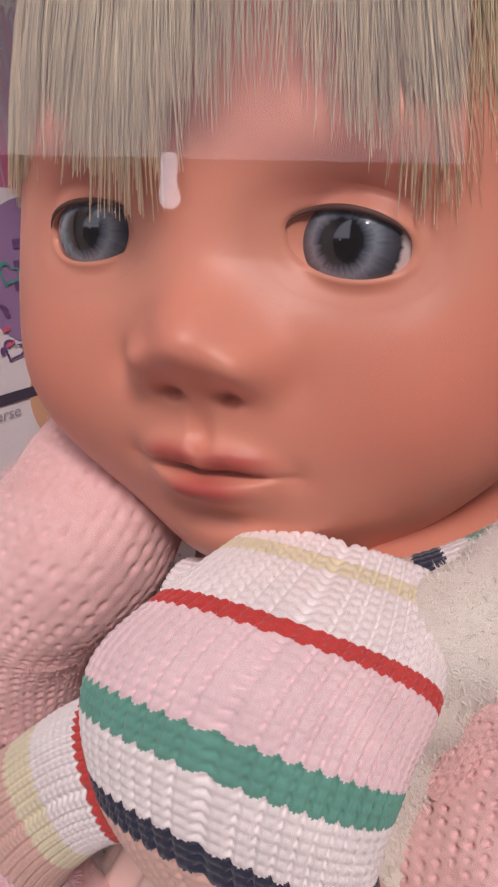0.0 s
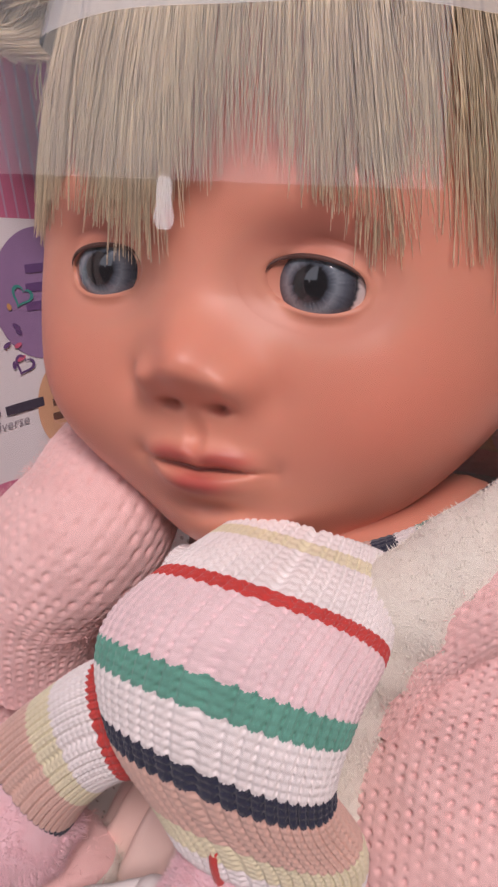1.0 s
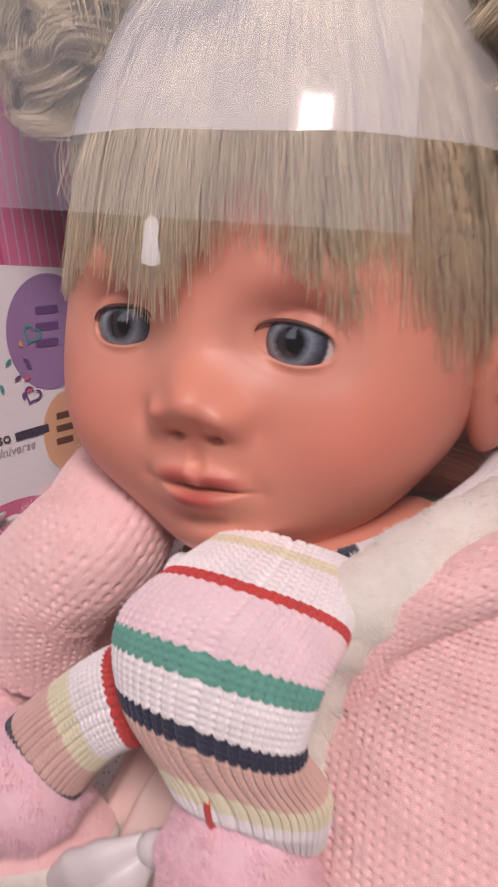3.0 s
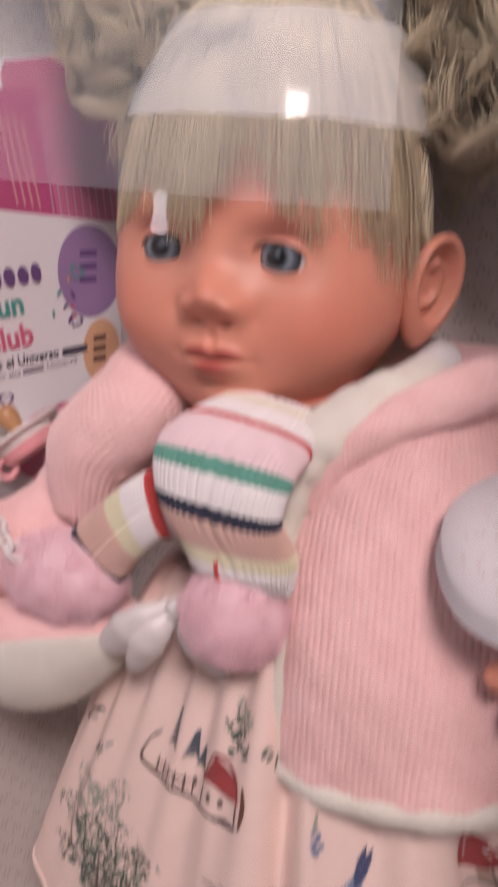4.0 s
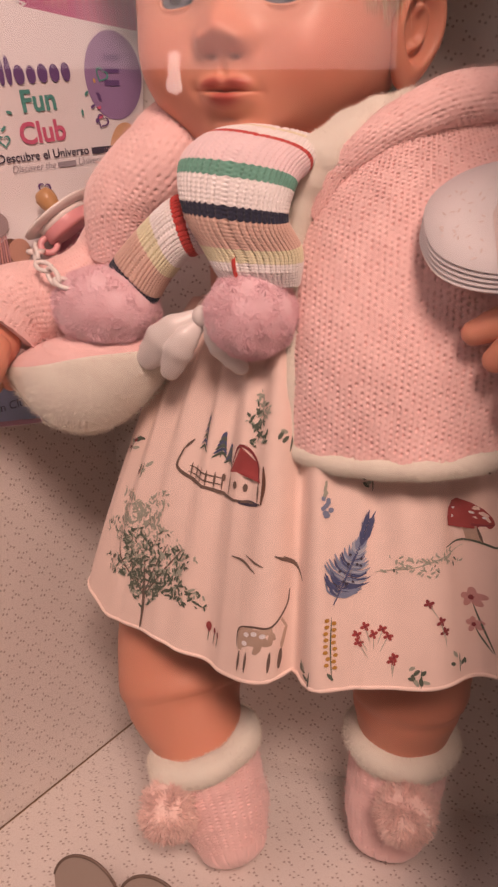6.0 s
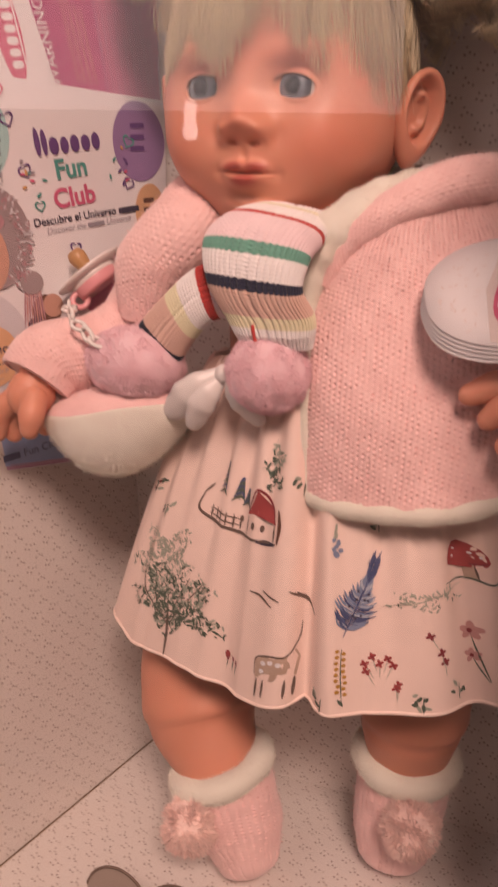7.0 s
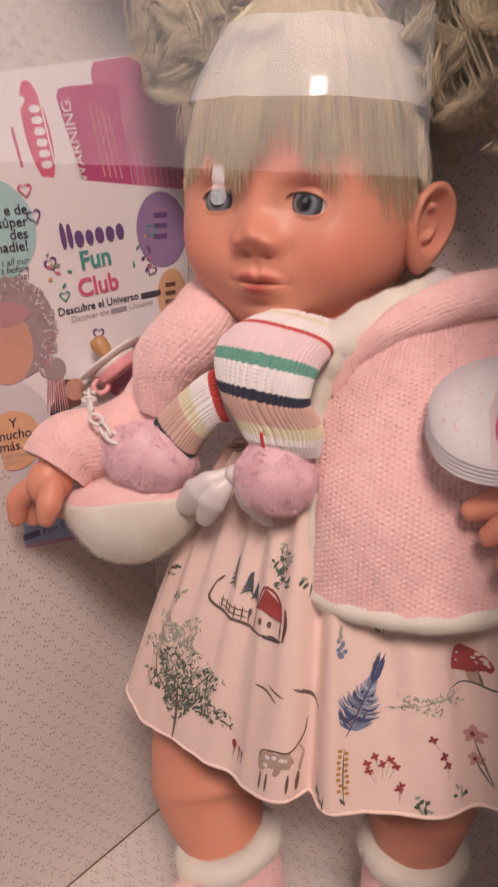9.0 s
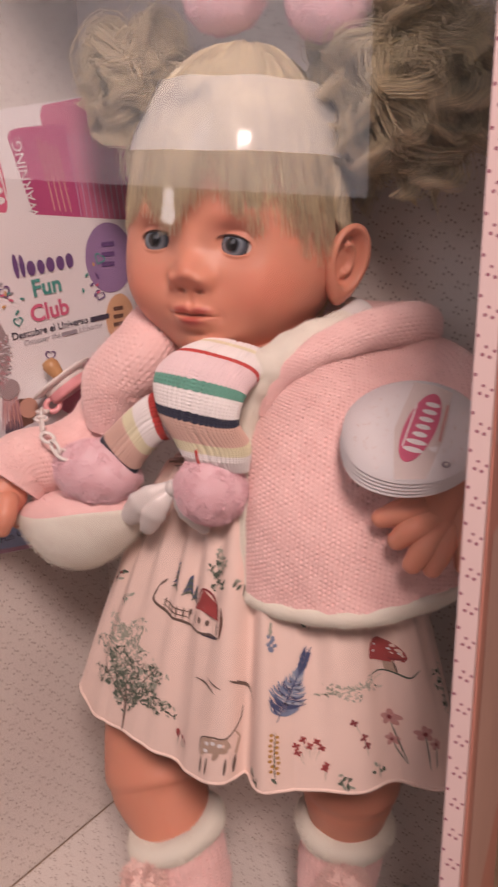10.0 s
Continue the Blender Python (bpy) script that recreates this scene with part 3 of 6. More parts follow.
# ears: a rounded shell with a rolled rim, a hollow and a small ridge in it
for s in (-1, 1):
    c = np.array([HC[0] + s * 0.0555, 0.1350, 0.3590])
    la, lo = np.meshgrid(np.linspace(-np.pi / 2 + 0.02, np.pi / 2 - 0.02, 60), np.linspace(0, 2 * np.pi, 80, endpoint=False), indexing="ij")
    e = np.stack([np.cos(la) * np.cos(lo), np.cos(la) * np.sin(lo), np.sin(la)], -1)
    taper = 1 - 0.34 * np.clip(-e[..., 2], 0, 1) + 0.06 * np.clip(e[..., 2], 0, 1)
    lobe = np.stack([0.0062 * e[..., 0] * s, 0.0128 * e[..., 1] * taper, 0.0185 * e[..., 2]], -1)
    rho = np.sqrt(((e[..., 1] + 0.08) / 0.66) ** 2 + ((e[..., 2] - 0.14) / 0.68) ** 2)
    hollow = 0.0078 / (1 + np.exp((rho - 0.92) / 0.07)) * (e[..., 0] > 0)
    hollow -= 0.0034 * np.exp(-((rho - 0.52) / 0.14) ** 2) * (e[..., 1] > -0.15) * (e[..., 0] > 0)
    lobe[..., 0] += s * (0.0042 * e[..., 2] - hollow)
    ry = radians(28) * s
    x2, y2 = lobe[..., 0] * math.cos(ry) - lobe[..., 1] * math.sin(ry) * -1, lobe[..., 0] * math.sin(ry) * -1 + lobe[..., 1] * math.cos(ry)
    doll.sheet(c + np.stack([x2, y2, lobe[..., 2]], -1), 0, closed=True, flip=s < 0)

# the head leans a little to one side
ROLL = radians(4.0)


def lean_head(P):
    d = np.asarray(P) - HC
    return HC + np.stack([d[..., 0] * math.cos(ROLL) + d[..., 2] * math.sin(ROLL), d[..., 1], -d[..., 0] * math.sin(ROLL) + d[..., 2] * math.cos(ROLL)], -1)


doll.v = [lean_head(v) for v in doll.v]

# neck, trunk, arms, legs
tube(doll, smooth_path([(-0.046, 0.140, 0.335), (-0.045, 0.140, 0.315), (-0.035, 0.138, 0.29), (-0.03, 0.135, 0.25), (-0.025, 0.132, 0.19)], 24), np.interp(np.linspace(0, 1, 24), [0, 0.2, 0.4, 0.8, 1], [0.024, 0.026, 0.040, 0.042, 0.040]), 24)
LEGS = (([(-0.080, 0.134, 0.165), (-0.0935, 0.130, 0.108), (-0.0890, 0.124, 0.0755), (-0.0765, 0.116, 0.056), (-0.066, 0.112, 0.035)], [0.026, 0.0285, 0.0295, 0.0215, 0.018]),
        ([(0.022, 0.140, 0.150), (0.018, 0.142, 0.115), (0.015, 0.144, 0.088), (0.013, 0.146, 0.065), (0.010, 0.146, 0.035)], [0.027, 0.0265, 0.0255, 0.020, 0.017]))
for pts, rad in LEGS:
    path = smooth_path(pts, 40)
    r = np.interp(np.linspace(0, 1, 40), np.linspace(0, 1, 5), rad)
    s = np.linspace(0, 1, 40)
    r = r - 0.0012 * np.exp(-((s - 0.52) / 0.02) ** 2) + 0.0008 * np.exp(-((s - 0.45) / 0.05) ** 2)
    tube(doll, path, r, 32)


def hand(wrist, palm, fingers, thumb):
    tube(doll, smooth_path([wrist, (np.array(wrist) + palm) / 2, palm], 10), [0.0085] * 3 + [0.0095] * 4 + [0.0105] * 3, 16, flat=0.8)
    for pts in fingers + [thumb]:
        path = smooth_path(pts, 12)
        r = np.interp(np.linspace(0, 1, 12), [0, 0.3, 0.5, 0.75, 1], [0.0060, 0.0056, 0.0058, 0.0051, 0.0042])
        tube(doll, path, r, 12)


hand((0.066, 0.104, 0.275), np.array((0.062, 0.094, 0.259)),
     [[(0.060, 0.092, 0.258), (0.050, 0.084, 0.258), (0.041, 0.082, 0.2545)], [(0.061, 0.090, 0.255), (0.054, 0.082, 0.252), (0.048, 0.081, 0.2465)],
      [(0.063, 0.090, 0.252), (0.059, 0.082, 0.245), (0.0545, 0.081, 0.2375)], [(0.066, 0.091, 0.250), (0.064, 0.084, 0.243), (0.062, 0.083, 0.2365)]],
     [(0.069, 0.095, 0.256), (0.0735, 0.090, 0.247), (0.0735, 0.088, 0.238)])
hand((-0.138, 0.080, 0.258), np.array((-0.143, 0.072, 0.244)),
     [[(-0.148, 0.070, 0.243), (-0.157, 0.068, 0.236), (-0.1595, 0.068, 0.2265)], [(-0.147, 0.073, 0.241), (-0.155, 0.075, 0.233), (-0.157, 0.076, 0.225)],
      [(-0.146, 0.076, 0.240), (-0.153, 0.081, 0.232), (-0.154, 0.083, 0.225)], [(-0.145, 0.078, 0.239), (-0.150, 0.086, 0.231), (-0.150, 0.089, 0.226)]],
     [(-0.138, 0.068, 0.243), (-0.1365, 0.064, 0.237), (-0.1375, 0.063, 0.231)])


# hair: cap, combed strands, fringe, two curly bunches
def on_head(az, el, k):
    """A place on the scalp: az from the front towards the viewer's right, el upwards, k times the head's radius."""
    w = RZ * np.sin(el)
    fr = np.cos(el) * np.cos(az)
    return lean_head(np.stack([HC[0] + k * head_rx(w) * np.cos(el) * np.sin(az), HC[1] - k * np.where(fr > 0, RYF, RYB) * fr, HC[2] + k * w], -1))


az, el = np.meshgrid(np.linspace(-np.pi, np.pi, 120), np.linspace(0, 1, 40), indexing="xy")
line = np.interp(np.abs(az), [0, 0.8, 1.15, 1.5, 1.75, 2.2, np.pi], [0.42, 0.34, 0.10, 0.02, -0.1, -0.6, -0.75])
doll.sheet(on_head(az, line + (np.pi / 2 - 0.01 - line) * el, 1.035), 2)
BUNS = ((np.array([-0.098, 0.146, 0.436]), -1), (np.array([0.000, 0.150, 0.432]), 1))
paths, wid = [], []
for bun, s in BUNS:
    n = 3000
    a = s * rng.uniform(0.02, 3.0, n)
    e0 = np.interp(np.abs(a), [0, 0.8, 1.15, 1.5, 1.75, 2.2, 3.2], [0.55, 0.40, 0.04, -0.06, -0.16, -0.6, -0.75])
    e = e0 + rng.uniform(0, 1, n) ** 2.2 * (1.45 - e0)
    a = np.where(e > 0.7, s * np.minimum(np.abs(a) + 0.05, 3.1), a)
    start = on_head(a, e, 1.03)
    d0 = unit((start - HC) / [RX, RYF, RZ])
    d1 = unit((bun - HC) / [RX, RYB, RZ])
    t = np.linspace(0, 1, 9)[None, :, None]
    d = unit((1 - t) * d0[:, None] + t * d1)
    k = 1.045 + 0.05 * np.sin(np.pi * t) * rng.uniform(0.3, 1, (n, 1, 1)) + 0.03 * t + 0.02 * rng.uniform(-1, 1, (n, 1, 1))
    fry = np.where(d[..., 1:2] < 0, RYF, RYB)
    p = HC + d * k * np.concatenate([head_rx(d[..., 2:3] * RZ), fry, np.full_like(fry, RZ)], -1)
    p += rng.normal(size=p.shape) * 0.00035
    paths.append(p)
    wid.append(rng.uniform(0.0002, 0.00042, n))
strands(doll, np.concatenate(paths), np.concatenate(wid), 2, 0.8)
# fringe: fine tapering hairs that fall in loose clumps
n = 5600
a = np.where(rng.uniform(size=n) < 0.7, rng.uniform(-1.3, 1.4, n), np.clip(rng.normal(-0.1, 0.5, n), -1.25, 1.2))
lock = np.round(a * 13 + rng.normal(0, 0.25, n)) / 13
clump = 0.07 * np.sin(lock * 91) + 0.04 * np.sin(lock * 57 + 1)
e1 = np.interp(a, [-1.3, -0.8, 0, 0.2, 0.5, 0.8, 1.4], [-0.10, -0.14, -0.11, -0.01, -0.07, -0.22, -0.28]) + clump + np.abs(rng.normal(0, 0.09, n)) + np.where(rng.uniform(size=n) < 0.15, 0.18, 0)
thin = (a > 0.02) & (a < 0.42) & (rng.uniform(size=n) < 0.55)
e1 = np.where(thin, rng.uniform(0.35, 0.6, n), e1)
side = (a > 0.80) & (rng.uniform(size=n) < 0.55)
e1 = np.where(side, rng.uniform(0.15, 0.5, n), e1)
t = np.linspace(0, 1, 11)[None, :]
e = 1.42 + (e1[:, None] - 1.42) * t
drift = (0.10 * np.sin(lock * 40) + rng.normal(0, 0.05, n))[:, None]
aa = a[:, None] * (0.62 + 0.38 * t) + 0.45 * (lock - a)[:, None] * t ** 2 + drift * t ** 2.5
kk = 1.06 + 0.045 * np.sin(np.pi * np.clip(t * 1.05, 0, 1)) + rng.uniform(0, 0.035, (n, 1)) + 0.02 * t ** 2 + 0.02 * np.sin(lock * 70)[:, None] * t
p = on_head(aa, e, kk)
strands(doll, p, rng.uniform(0.00014, 0.00032, n), 2, 0.2)


def bunch(centre, radii, base, locks, curl, per=42):
    for i in range(locks):
        d = unit(rng.normal(size=3) + np.array([0, -0.25, 0.0]))
        tip = np.array(centre) + d * np.array(radii) * rng.uniform(0.75, 1.0)
        mid = (np.array(base) + tip) / 2 + np.array([0, 0, 0.010]) + rng.normal(size=3) * 0.006
        end = tip + np.array([rng.normal() * 0.006, -0.002, -0.012 * rng.uniform(0.4, 1.4)])
        path = smooth_path([base, mid, tip, end], 18)
        s = np.linspace(0, 1, 18)
        T, N, B = frames_along(path)
        ph, turns = rng.uniform(0, 6.28), rng.uniform(0.8, 1.6)
        path = path + (curl * s)[:, None] * (np.cos(ph + turns * 6.28 * s)[:, None] * N + np.sin(ph + turns * 6.28 * s)[:, None] * B)
        off = rng.normal(size=(per, 2)) * 0.0029
        lock = path[None] + (off[:, :1, None] * N + off[:, 1:, None] * B) * (0.5 + 0.9 * np.sin(np.pi * np.clip(s, 0, 0.85)))[None, :, None]
        strands(doll, lock + rng.normal(size=lock.shape) * 0.00008, rng.uniform(0.00014, 0.00030, per), 2, 0.4)


ball(doll, (-0.107, 0.148, 0.446), (0.014, 0.014, 0.017), 2)
ball(doll, (0.033, 0.152, 0.431), (0.029, 0.021, 0.036), 2)
bunch((-0.106, 0.142, 0.446), (0.024, 0.022, 0.031), (-0.096, 0.146, 0.440), 44, 0.0065, 90)
bunch((0.030, 0.144, 0.431), (0.038, 0.028, 0.042), (0.004, 0.150, 0.436), 84, 0.0080, 95)
# stray hairs round the temples
n = 60
a = np.concatenate([rng.uniform(-1.4, -1.0, n // 2), rng.uniform(0.9, 1.35, n // 2)])
t = np.linspace(0, 1, 8)[None, :]
p = on_head(a[:, None] + 0.2 * t * np.sign(a)[:, None], 0.5 - (0.5 + rng.uniform(0, 0.25, (n, 1))) * t, 1.06 + 0.12 * t ** 2 * rng.uniform(0, 1, (n, 1)))
strands(doll, p, 0.00012, 2, 0.4)

LASH = material("lash_line", (0.10, 0.045, 0.035), rough=0.6, bump=0.0)
EYE_MAT = material("doll_eye", (0.8, 0.8, 0.8), rough=0.08, vary=0.02, bump=0.0, spec=0.6)
nt = EYE_MAT.node_tree
tcn, sep, noi, ramp = (nt.nodes.new(k) for k in ("ShaderNodeTexCoord", "ShaderNodeSeparateXYZ", "ShaderNodeTexNoise", "ShaderNodeValToRGB"))
comb, mul, mulv, addn = (nt.nodes.new(k) for k in ("ShaderNodeCombineXYZ", "ShaderNodeMath", "ShaderNodeMath", "ShaderNodeMath"))
nt.links.new(tcn.outputs["UV"], sep.inputs[0])
mul.operation = mulv.operation = "MULTIPLY"
mul.inputs[1].default_value, mulv.inputs[1].default_value = 64.0, 2.0
nt.links.new(sep.outputs[0], mul.inputs[0])
nt.links.new(sep.outputs[1], mulv.inputs[0])
nt.links.new(mul.outputs[0], comb.inputs[0])
nt.links.new(mulv.outputs[0], comb.inputs[1])
nt.links.new(comb.outputs[0], noi.inputs["Vector"])
noi.inputs["Scale"].default_value = 1.0
addn.operation = "MULTIPLY_ADD"
addn.inputs[1].default_value = 0.085
nt.links.new(noi.outputs[0], addn.inputs[0])
shift = nt.nodes.new("ShaderNodeMath")
shift.operation = "SUBTRACT"
shift.inputs[1].default_value = 0.04
nt.links.new(sep.outputs[1], shift.inputs[0])
nt.links.new(shift.outputs[0], addn.inputs[2])
nt.links.new(addn.outputs[0], ramp.inputs[0])
cr = ramp.color_ramp
stops = ((0.0, (0.005, 0.005, 0.007)), (0.165, (0.008, 0.008, 0.011)), (0.195, (0.07, 0.085, 0.11)), (0.26, (0.21, 0.245, 0.285)), (0.345, (0.075, 0.092, 0.122)), (0.415, (0.030, 0.036, 0.052)), (0.455, (0.016, 0.019, 0.027)), (0.485, (0.62, 0.56, 0.54)))
while len(cr.elements) < len(stops):
    cr.elements.new(0.5)
for e, (pos, col) in zip(cr.elements, stops):
    e.position, e.color = pos, (*col, 1)
nt.links.new(ramp.outputs[0], nt.nodes["Principled BSDF"].inputs["Base Color"])
nt.nodes["Principled BSDF"].inputs["Coat Weight"].default_value = 0.6

def lean_spot(x, y, z):
    return tuple(lean_head(np.array([x, y, z])))


for s in (-1, 1):
    blend_spot(VINYL, lean_spot(HC[0] + s * 0.033, 0.095, HC[2] - 0.037), (0.026, 0.05, 0.024), (0.66, 0.20, 0.13), 0.5, 1.0)
    # reddish shade of the eye socket, painted above each eye
    blend_spot(VINYL, lean_spot(HC[0] + s * EU, 0.092, HC[2] + EW + 0.007), (0.015, 0.02, 0.006), (0.52, 0.17, 0.12), 0.5, 0.8)
    blend_spot(VINYL, lean_spot(HC[0] + 0.0024 + s * 0.0046, 0.086, HC[2] - 0.0460), (0.0072, 0.02, 0.0028), (0.47, 0.085, 0.070), 0.85, 0.8)
blend_spot(VINYL, lean_spot(HC[0], 0.08, HC[2] - 0.0300), (0.010, 0.02, 0.009), (0.68, 0.24, 0.16), 0.45, 1.0)
blend_spot(VINYL, lean_spot(HC[0] + 0.0024, 0.086, HC[2] - 0.0508), (0.0092, 0.02, 0.0038), (0.47, 0.075, 0.060), 0.9, 0.8)
# shade in the groove between the lips, put into the colour
blend_spot(VINYL, lean_spot(HC[0] + 0.0024, 0.086, HC[2] - 0.0480), (0.0104, 0.02, 0.0009), (0.24, 0.04, 0.035), 0.6, 0.9)
tagged(doll.make("doll", [VINYL, EYE_MAT, HAIR, LASH]), "blond vinyl baby doll with blue-grey eyes and two curly bunches", "doll")

# clear band that holds the fringe
b = Buf()
az, el = np.meshgrid(np.linspace(-1.75, 1.75, 60), np.linspace(0.27, 0.72, 10))
wob = 0.012 * np.sin(az * 9) * np.sin(el * 14)
b.sheet(on_head(az, el - 0.03 * np.cos(az * 2), 1.185 + wob), 0)
band = b.make("hair_band", BANDFILM)
tagged(band, "clear crinkled plastic band round the doll's fringe", "hair band")
band.visible_shadow = False


def pompom(name, c, r, mat, n, length, label, parent=None, category="", group=""):
    """A ball of fibres over a soft core."""
    c, r = np.array(c, float), np.array(r, float) * np.ones(3)
    b = Buf()
    ball(b, c, r * 0.93, 0, 48, 32)
    n = n * 3
    d = unit(rng.normal(size=(n, 3)))
    lump = 1 + 0.06 * np.sin(d[:, 0] * 9) * np.sin(d[:, 1] * 8 + 1) * np.sin(d[:, 2] * 7)
    fuzz(b, c + d * r * 0.92 * lump[:, None], d, length * 0.26, 0.00012, 0, 0.35, rng)
    ob = b.make(name, mat, None, label)
    if parent:
        return place(ob, parent)
    return tagged(ob, label, category, group)


for c in ((-0.049, 0.122, 0.4715), (0.000, 0.122, 0.4630)):
    pompom("hair_pompom", c, (0.0205, 0.016, 0.018), POMPINK, 4500, 0.006, "fluffy pink pompom on the doll's hair tie", None, "pompom", "hair pompoms")


# ---- clothes ----
def knit_sheet(buf, P, nc, nr, height, mat=0, rows=None, closed=False, kind=stitch):
    """Raises knit stitches on a dense sheet; rows gives the material of each knitted row."""
    m, n = P.shape[:2]
    v, u = np.meshgrid(np.linspace(0, 1, m), np.linspace(0, 1, n, endpoint=not closed), indexing="ij")
    h, row = kind(u, v, nc, nr)
    N = normals_of(P, closed)
    Q = P + N * (h * height)[..., None]
    if rows is not None:
        r = np.asarray(rows)[np.clip(row, 0, len(rows) - 1).astype(int)]
        mat = (r[:-1] if closed else r[:-1, :-1]).ravel().tolist()
    buf.sheet(Q, mat, closed=closed)
    return Q, N


def knit_tube(buf, path, radii, nc, nr, height, mat=0, rows=None, flat=1.0, n=None, m=None, kind=stitch):
    m, n = m or nr * 5, n or nc * 6
    path = smooth_path(path, m)
    r = np.interp(np.linspace(0, 1, m), np.linspace(0, 1, len(radii)), radii)
    T, N, B = frames_along(path)
    a = np.linspace(0, -2 * np.pi, n, endpoint=False)
    P = path[:, None] + r[:, None, None] * (np.cos(a)[None, :, None] * N[:, None] + flat * np.sin(a)[None, :, None] * B[:, None])
    if (normals_of(P, True) * (P - path[:, None])).sum() < 0:
        P = P[:, ::-1]
    return knit_sheet(buf, P, nc, nr, height, mat, rows, closed=True, kind=kind)


def scatter(Q, N, count):
    i = rng.integers(0, Q.shape[0] * Q.shape[1], count)
    jitter = rng.normal(size=(count, 3)) * 0.0006
    return Q.reshape(-1, 3)[i] + jitter, N.reshape(-1, 3)[i]


def fur_roll(name, pts, radii, mat, parent, label="", n=2600, length=0.0022, flat=1.0):
    """A plush roll: a soft tube covered with short pile."""
    b = Buf()
    path = smooth_path(pts, 40)
    r = np.interp(np.linspace(0, 1, 40), np.linspace(0, 1, len(radii)), radii)
    r = r * (1 + 0.05 * np.sin(np.linspace(0, 40, 40)))
    tube(b, path, r, 18, 0, flat)
    T, N, B = frames_along(path)
    n = int(n * 2.6)
    i = rng.integers(0, 40, n)
    a = rng.uniform(0, 2 * np.pi, n)
    d = np.cos(a)[:, None] * N[i] + np.sin(a)[:, None] * B[i]
    on = path[i] + T[i] * rng.normal(size=(n, 1)) * 0.0012 + r[i][:, None] * (np.cos(a)[:, None] * N[i] + flat * np.sin(a)[:, None] * B[i]) * 0.97
    fuzz(b, on, d, length * 0.8, 0.00009, 0, 0.5, rng)
    return place(b.make(name, mat, None, label), parent)


# skirt of the dress
SKY, SKZ0, SKZ1 = 0.127, 0.262, 0.1165


def skirt(a, v, off=0.0):
    """A place on the skirt: a from the front towards the viewer's right, v from the waist (0) to the hem (1)."""
    a, v = np.asarray(a, float), np.asarray(v, float)
    rx, ry = 0.048 + 0.058 * v ** 0.8, 0.036 + 0.0115 * v ** 0.8
    fold = (0.0034 * np.sin(a * 6 + 0.6) + 0.0058 * np.abs(np.sin(a * 5.5 + 1.0)) + 0.0018 * np.sin(a * 17 + 2)) * (0.45 + 0.55 * v) + 0.0024 * np.sin(a * 31 + 1) * (1 - v) ** 1.5 - 0.008 * v ** 2.5 * np.clip(-np.sin(a), 0, 1)
    pleat = -0.0110 * np.exp(-((a - 0.15) / 0.045) ** 2) * (0.4 + 0.6 * v) + 0.0030 * np.exp(-((a - 0.25) / 0.05) ** 2) * v + 0.0036 * np.exp(-((a + 0.16) / 0.07) ** 2) - 0.0042 * np.exp(-((a + 0.42) / 0.06) ** 2) * (1 - 0.5 * v)
    k = fold + pleat + off
    z = SKZ0 + (SKZ1 - SKZ0) * v + 0.004 * v * np.sin(a * 2 - 1.0) + 0.0015 * v * np.sin(a * 9) + 0.011 * v ** 3 * np.exp(-((a + 1.45) / 0.55) ** 2)
    return np.stack([-0.025 - 0.009 * v + (rx + k) * np.sin(a), SKY - (ry + k) * np.cos(a), z], -1)


dress = thing("dress", (-0.02, 0.126, 0.12), "pale pink cotton dress with a printed woodland skirt", "dress")
A, V = np.meshgrid(np.linspace(-np.pi, np.pi, 360, endpoint=False), np.linspace(0, 0.955, 90))
P = skirt(A, V)
b = Buf()
b.sheet(P, 0, closed=True, flip=True)
b.sheet(skirt(A, V, -0.0012), 0, closed=True)
b.sheet(np.stack([P[-1], skirt(A[-1], V[-1], -0.0012)]), 0, closed=True, flip=True)
skirt_ob = place(b.make("skirt", COTTON), dress)
b = Buf()
tube(b, np.vstack([skirt(np.linspace(-np.pi, np.pi, 200), np.full(200, 0.952), -0.0003)]), 0.0009, 8, 0, caps=False)
place(b.make("hem", COTTON), dress)
b = Buf()
tube(b, smooth_path([(-0.035, 0.137, 0.285), (-0.03, 0.134, 0.27), (-0.024, 0.128, 0.252)], 12), np.linspace(0.036, 0.048, 12), 40, 0, 0.86)
place(b.make("bodice", COTTON), dress)

# cardigan
cardigan = thing("cardigan", (-0.02, 0.12, 0.21), "pink knitted cardigan with cream plush edging", "cardigan")


def cardigan_front(u, v):
    L = smooth_path([(-0.0060, 0.104, 0.312), (-0.0190, 0.095, 0.290), (-0.0195, 0.086, 0.252), (-0.0200, 0.087, 0.2115)], 200)
    R = smooth_path([(0.050, 0.132, 0.322), (0.070, 0.130, 0.296), (0.076, 0.126, 0.255), (0.074, 0.122, 0.221)], 200)
    i = np.clip((v * 199).astype(int), 0, 199)
    f = (v * 199 - i)[..., None]
    j = np.minimum(i + 1, 199)
    l, r = L[i] * (1 - f) + L[j] * f, R[i] * (1 - f) + R[j] * f
    U = u[..., None]
    p = l * (1 - U) + r * U
    s = np.sin(np.pi * np.clip(u, 0, 1)) ** 0.8
    out = (0.013 + 0.010 * v) * s
    p[..., 1] -= out + 0.0025 * np.sin(u * 7 + v * 3) * s + 0.0015 * np.sin(v * 9 + u * 4) * s
    p[..., 2] -= 0.006 * s * v ** 3
    p[..., 2] += 0.006 * s * (1 - v) ** 2
    return p


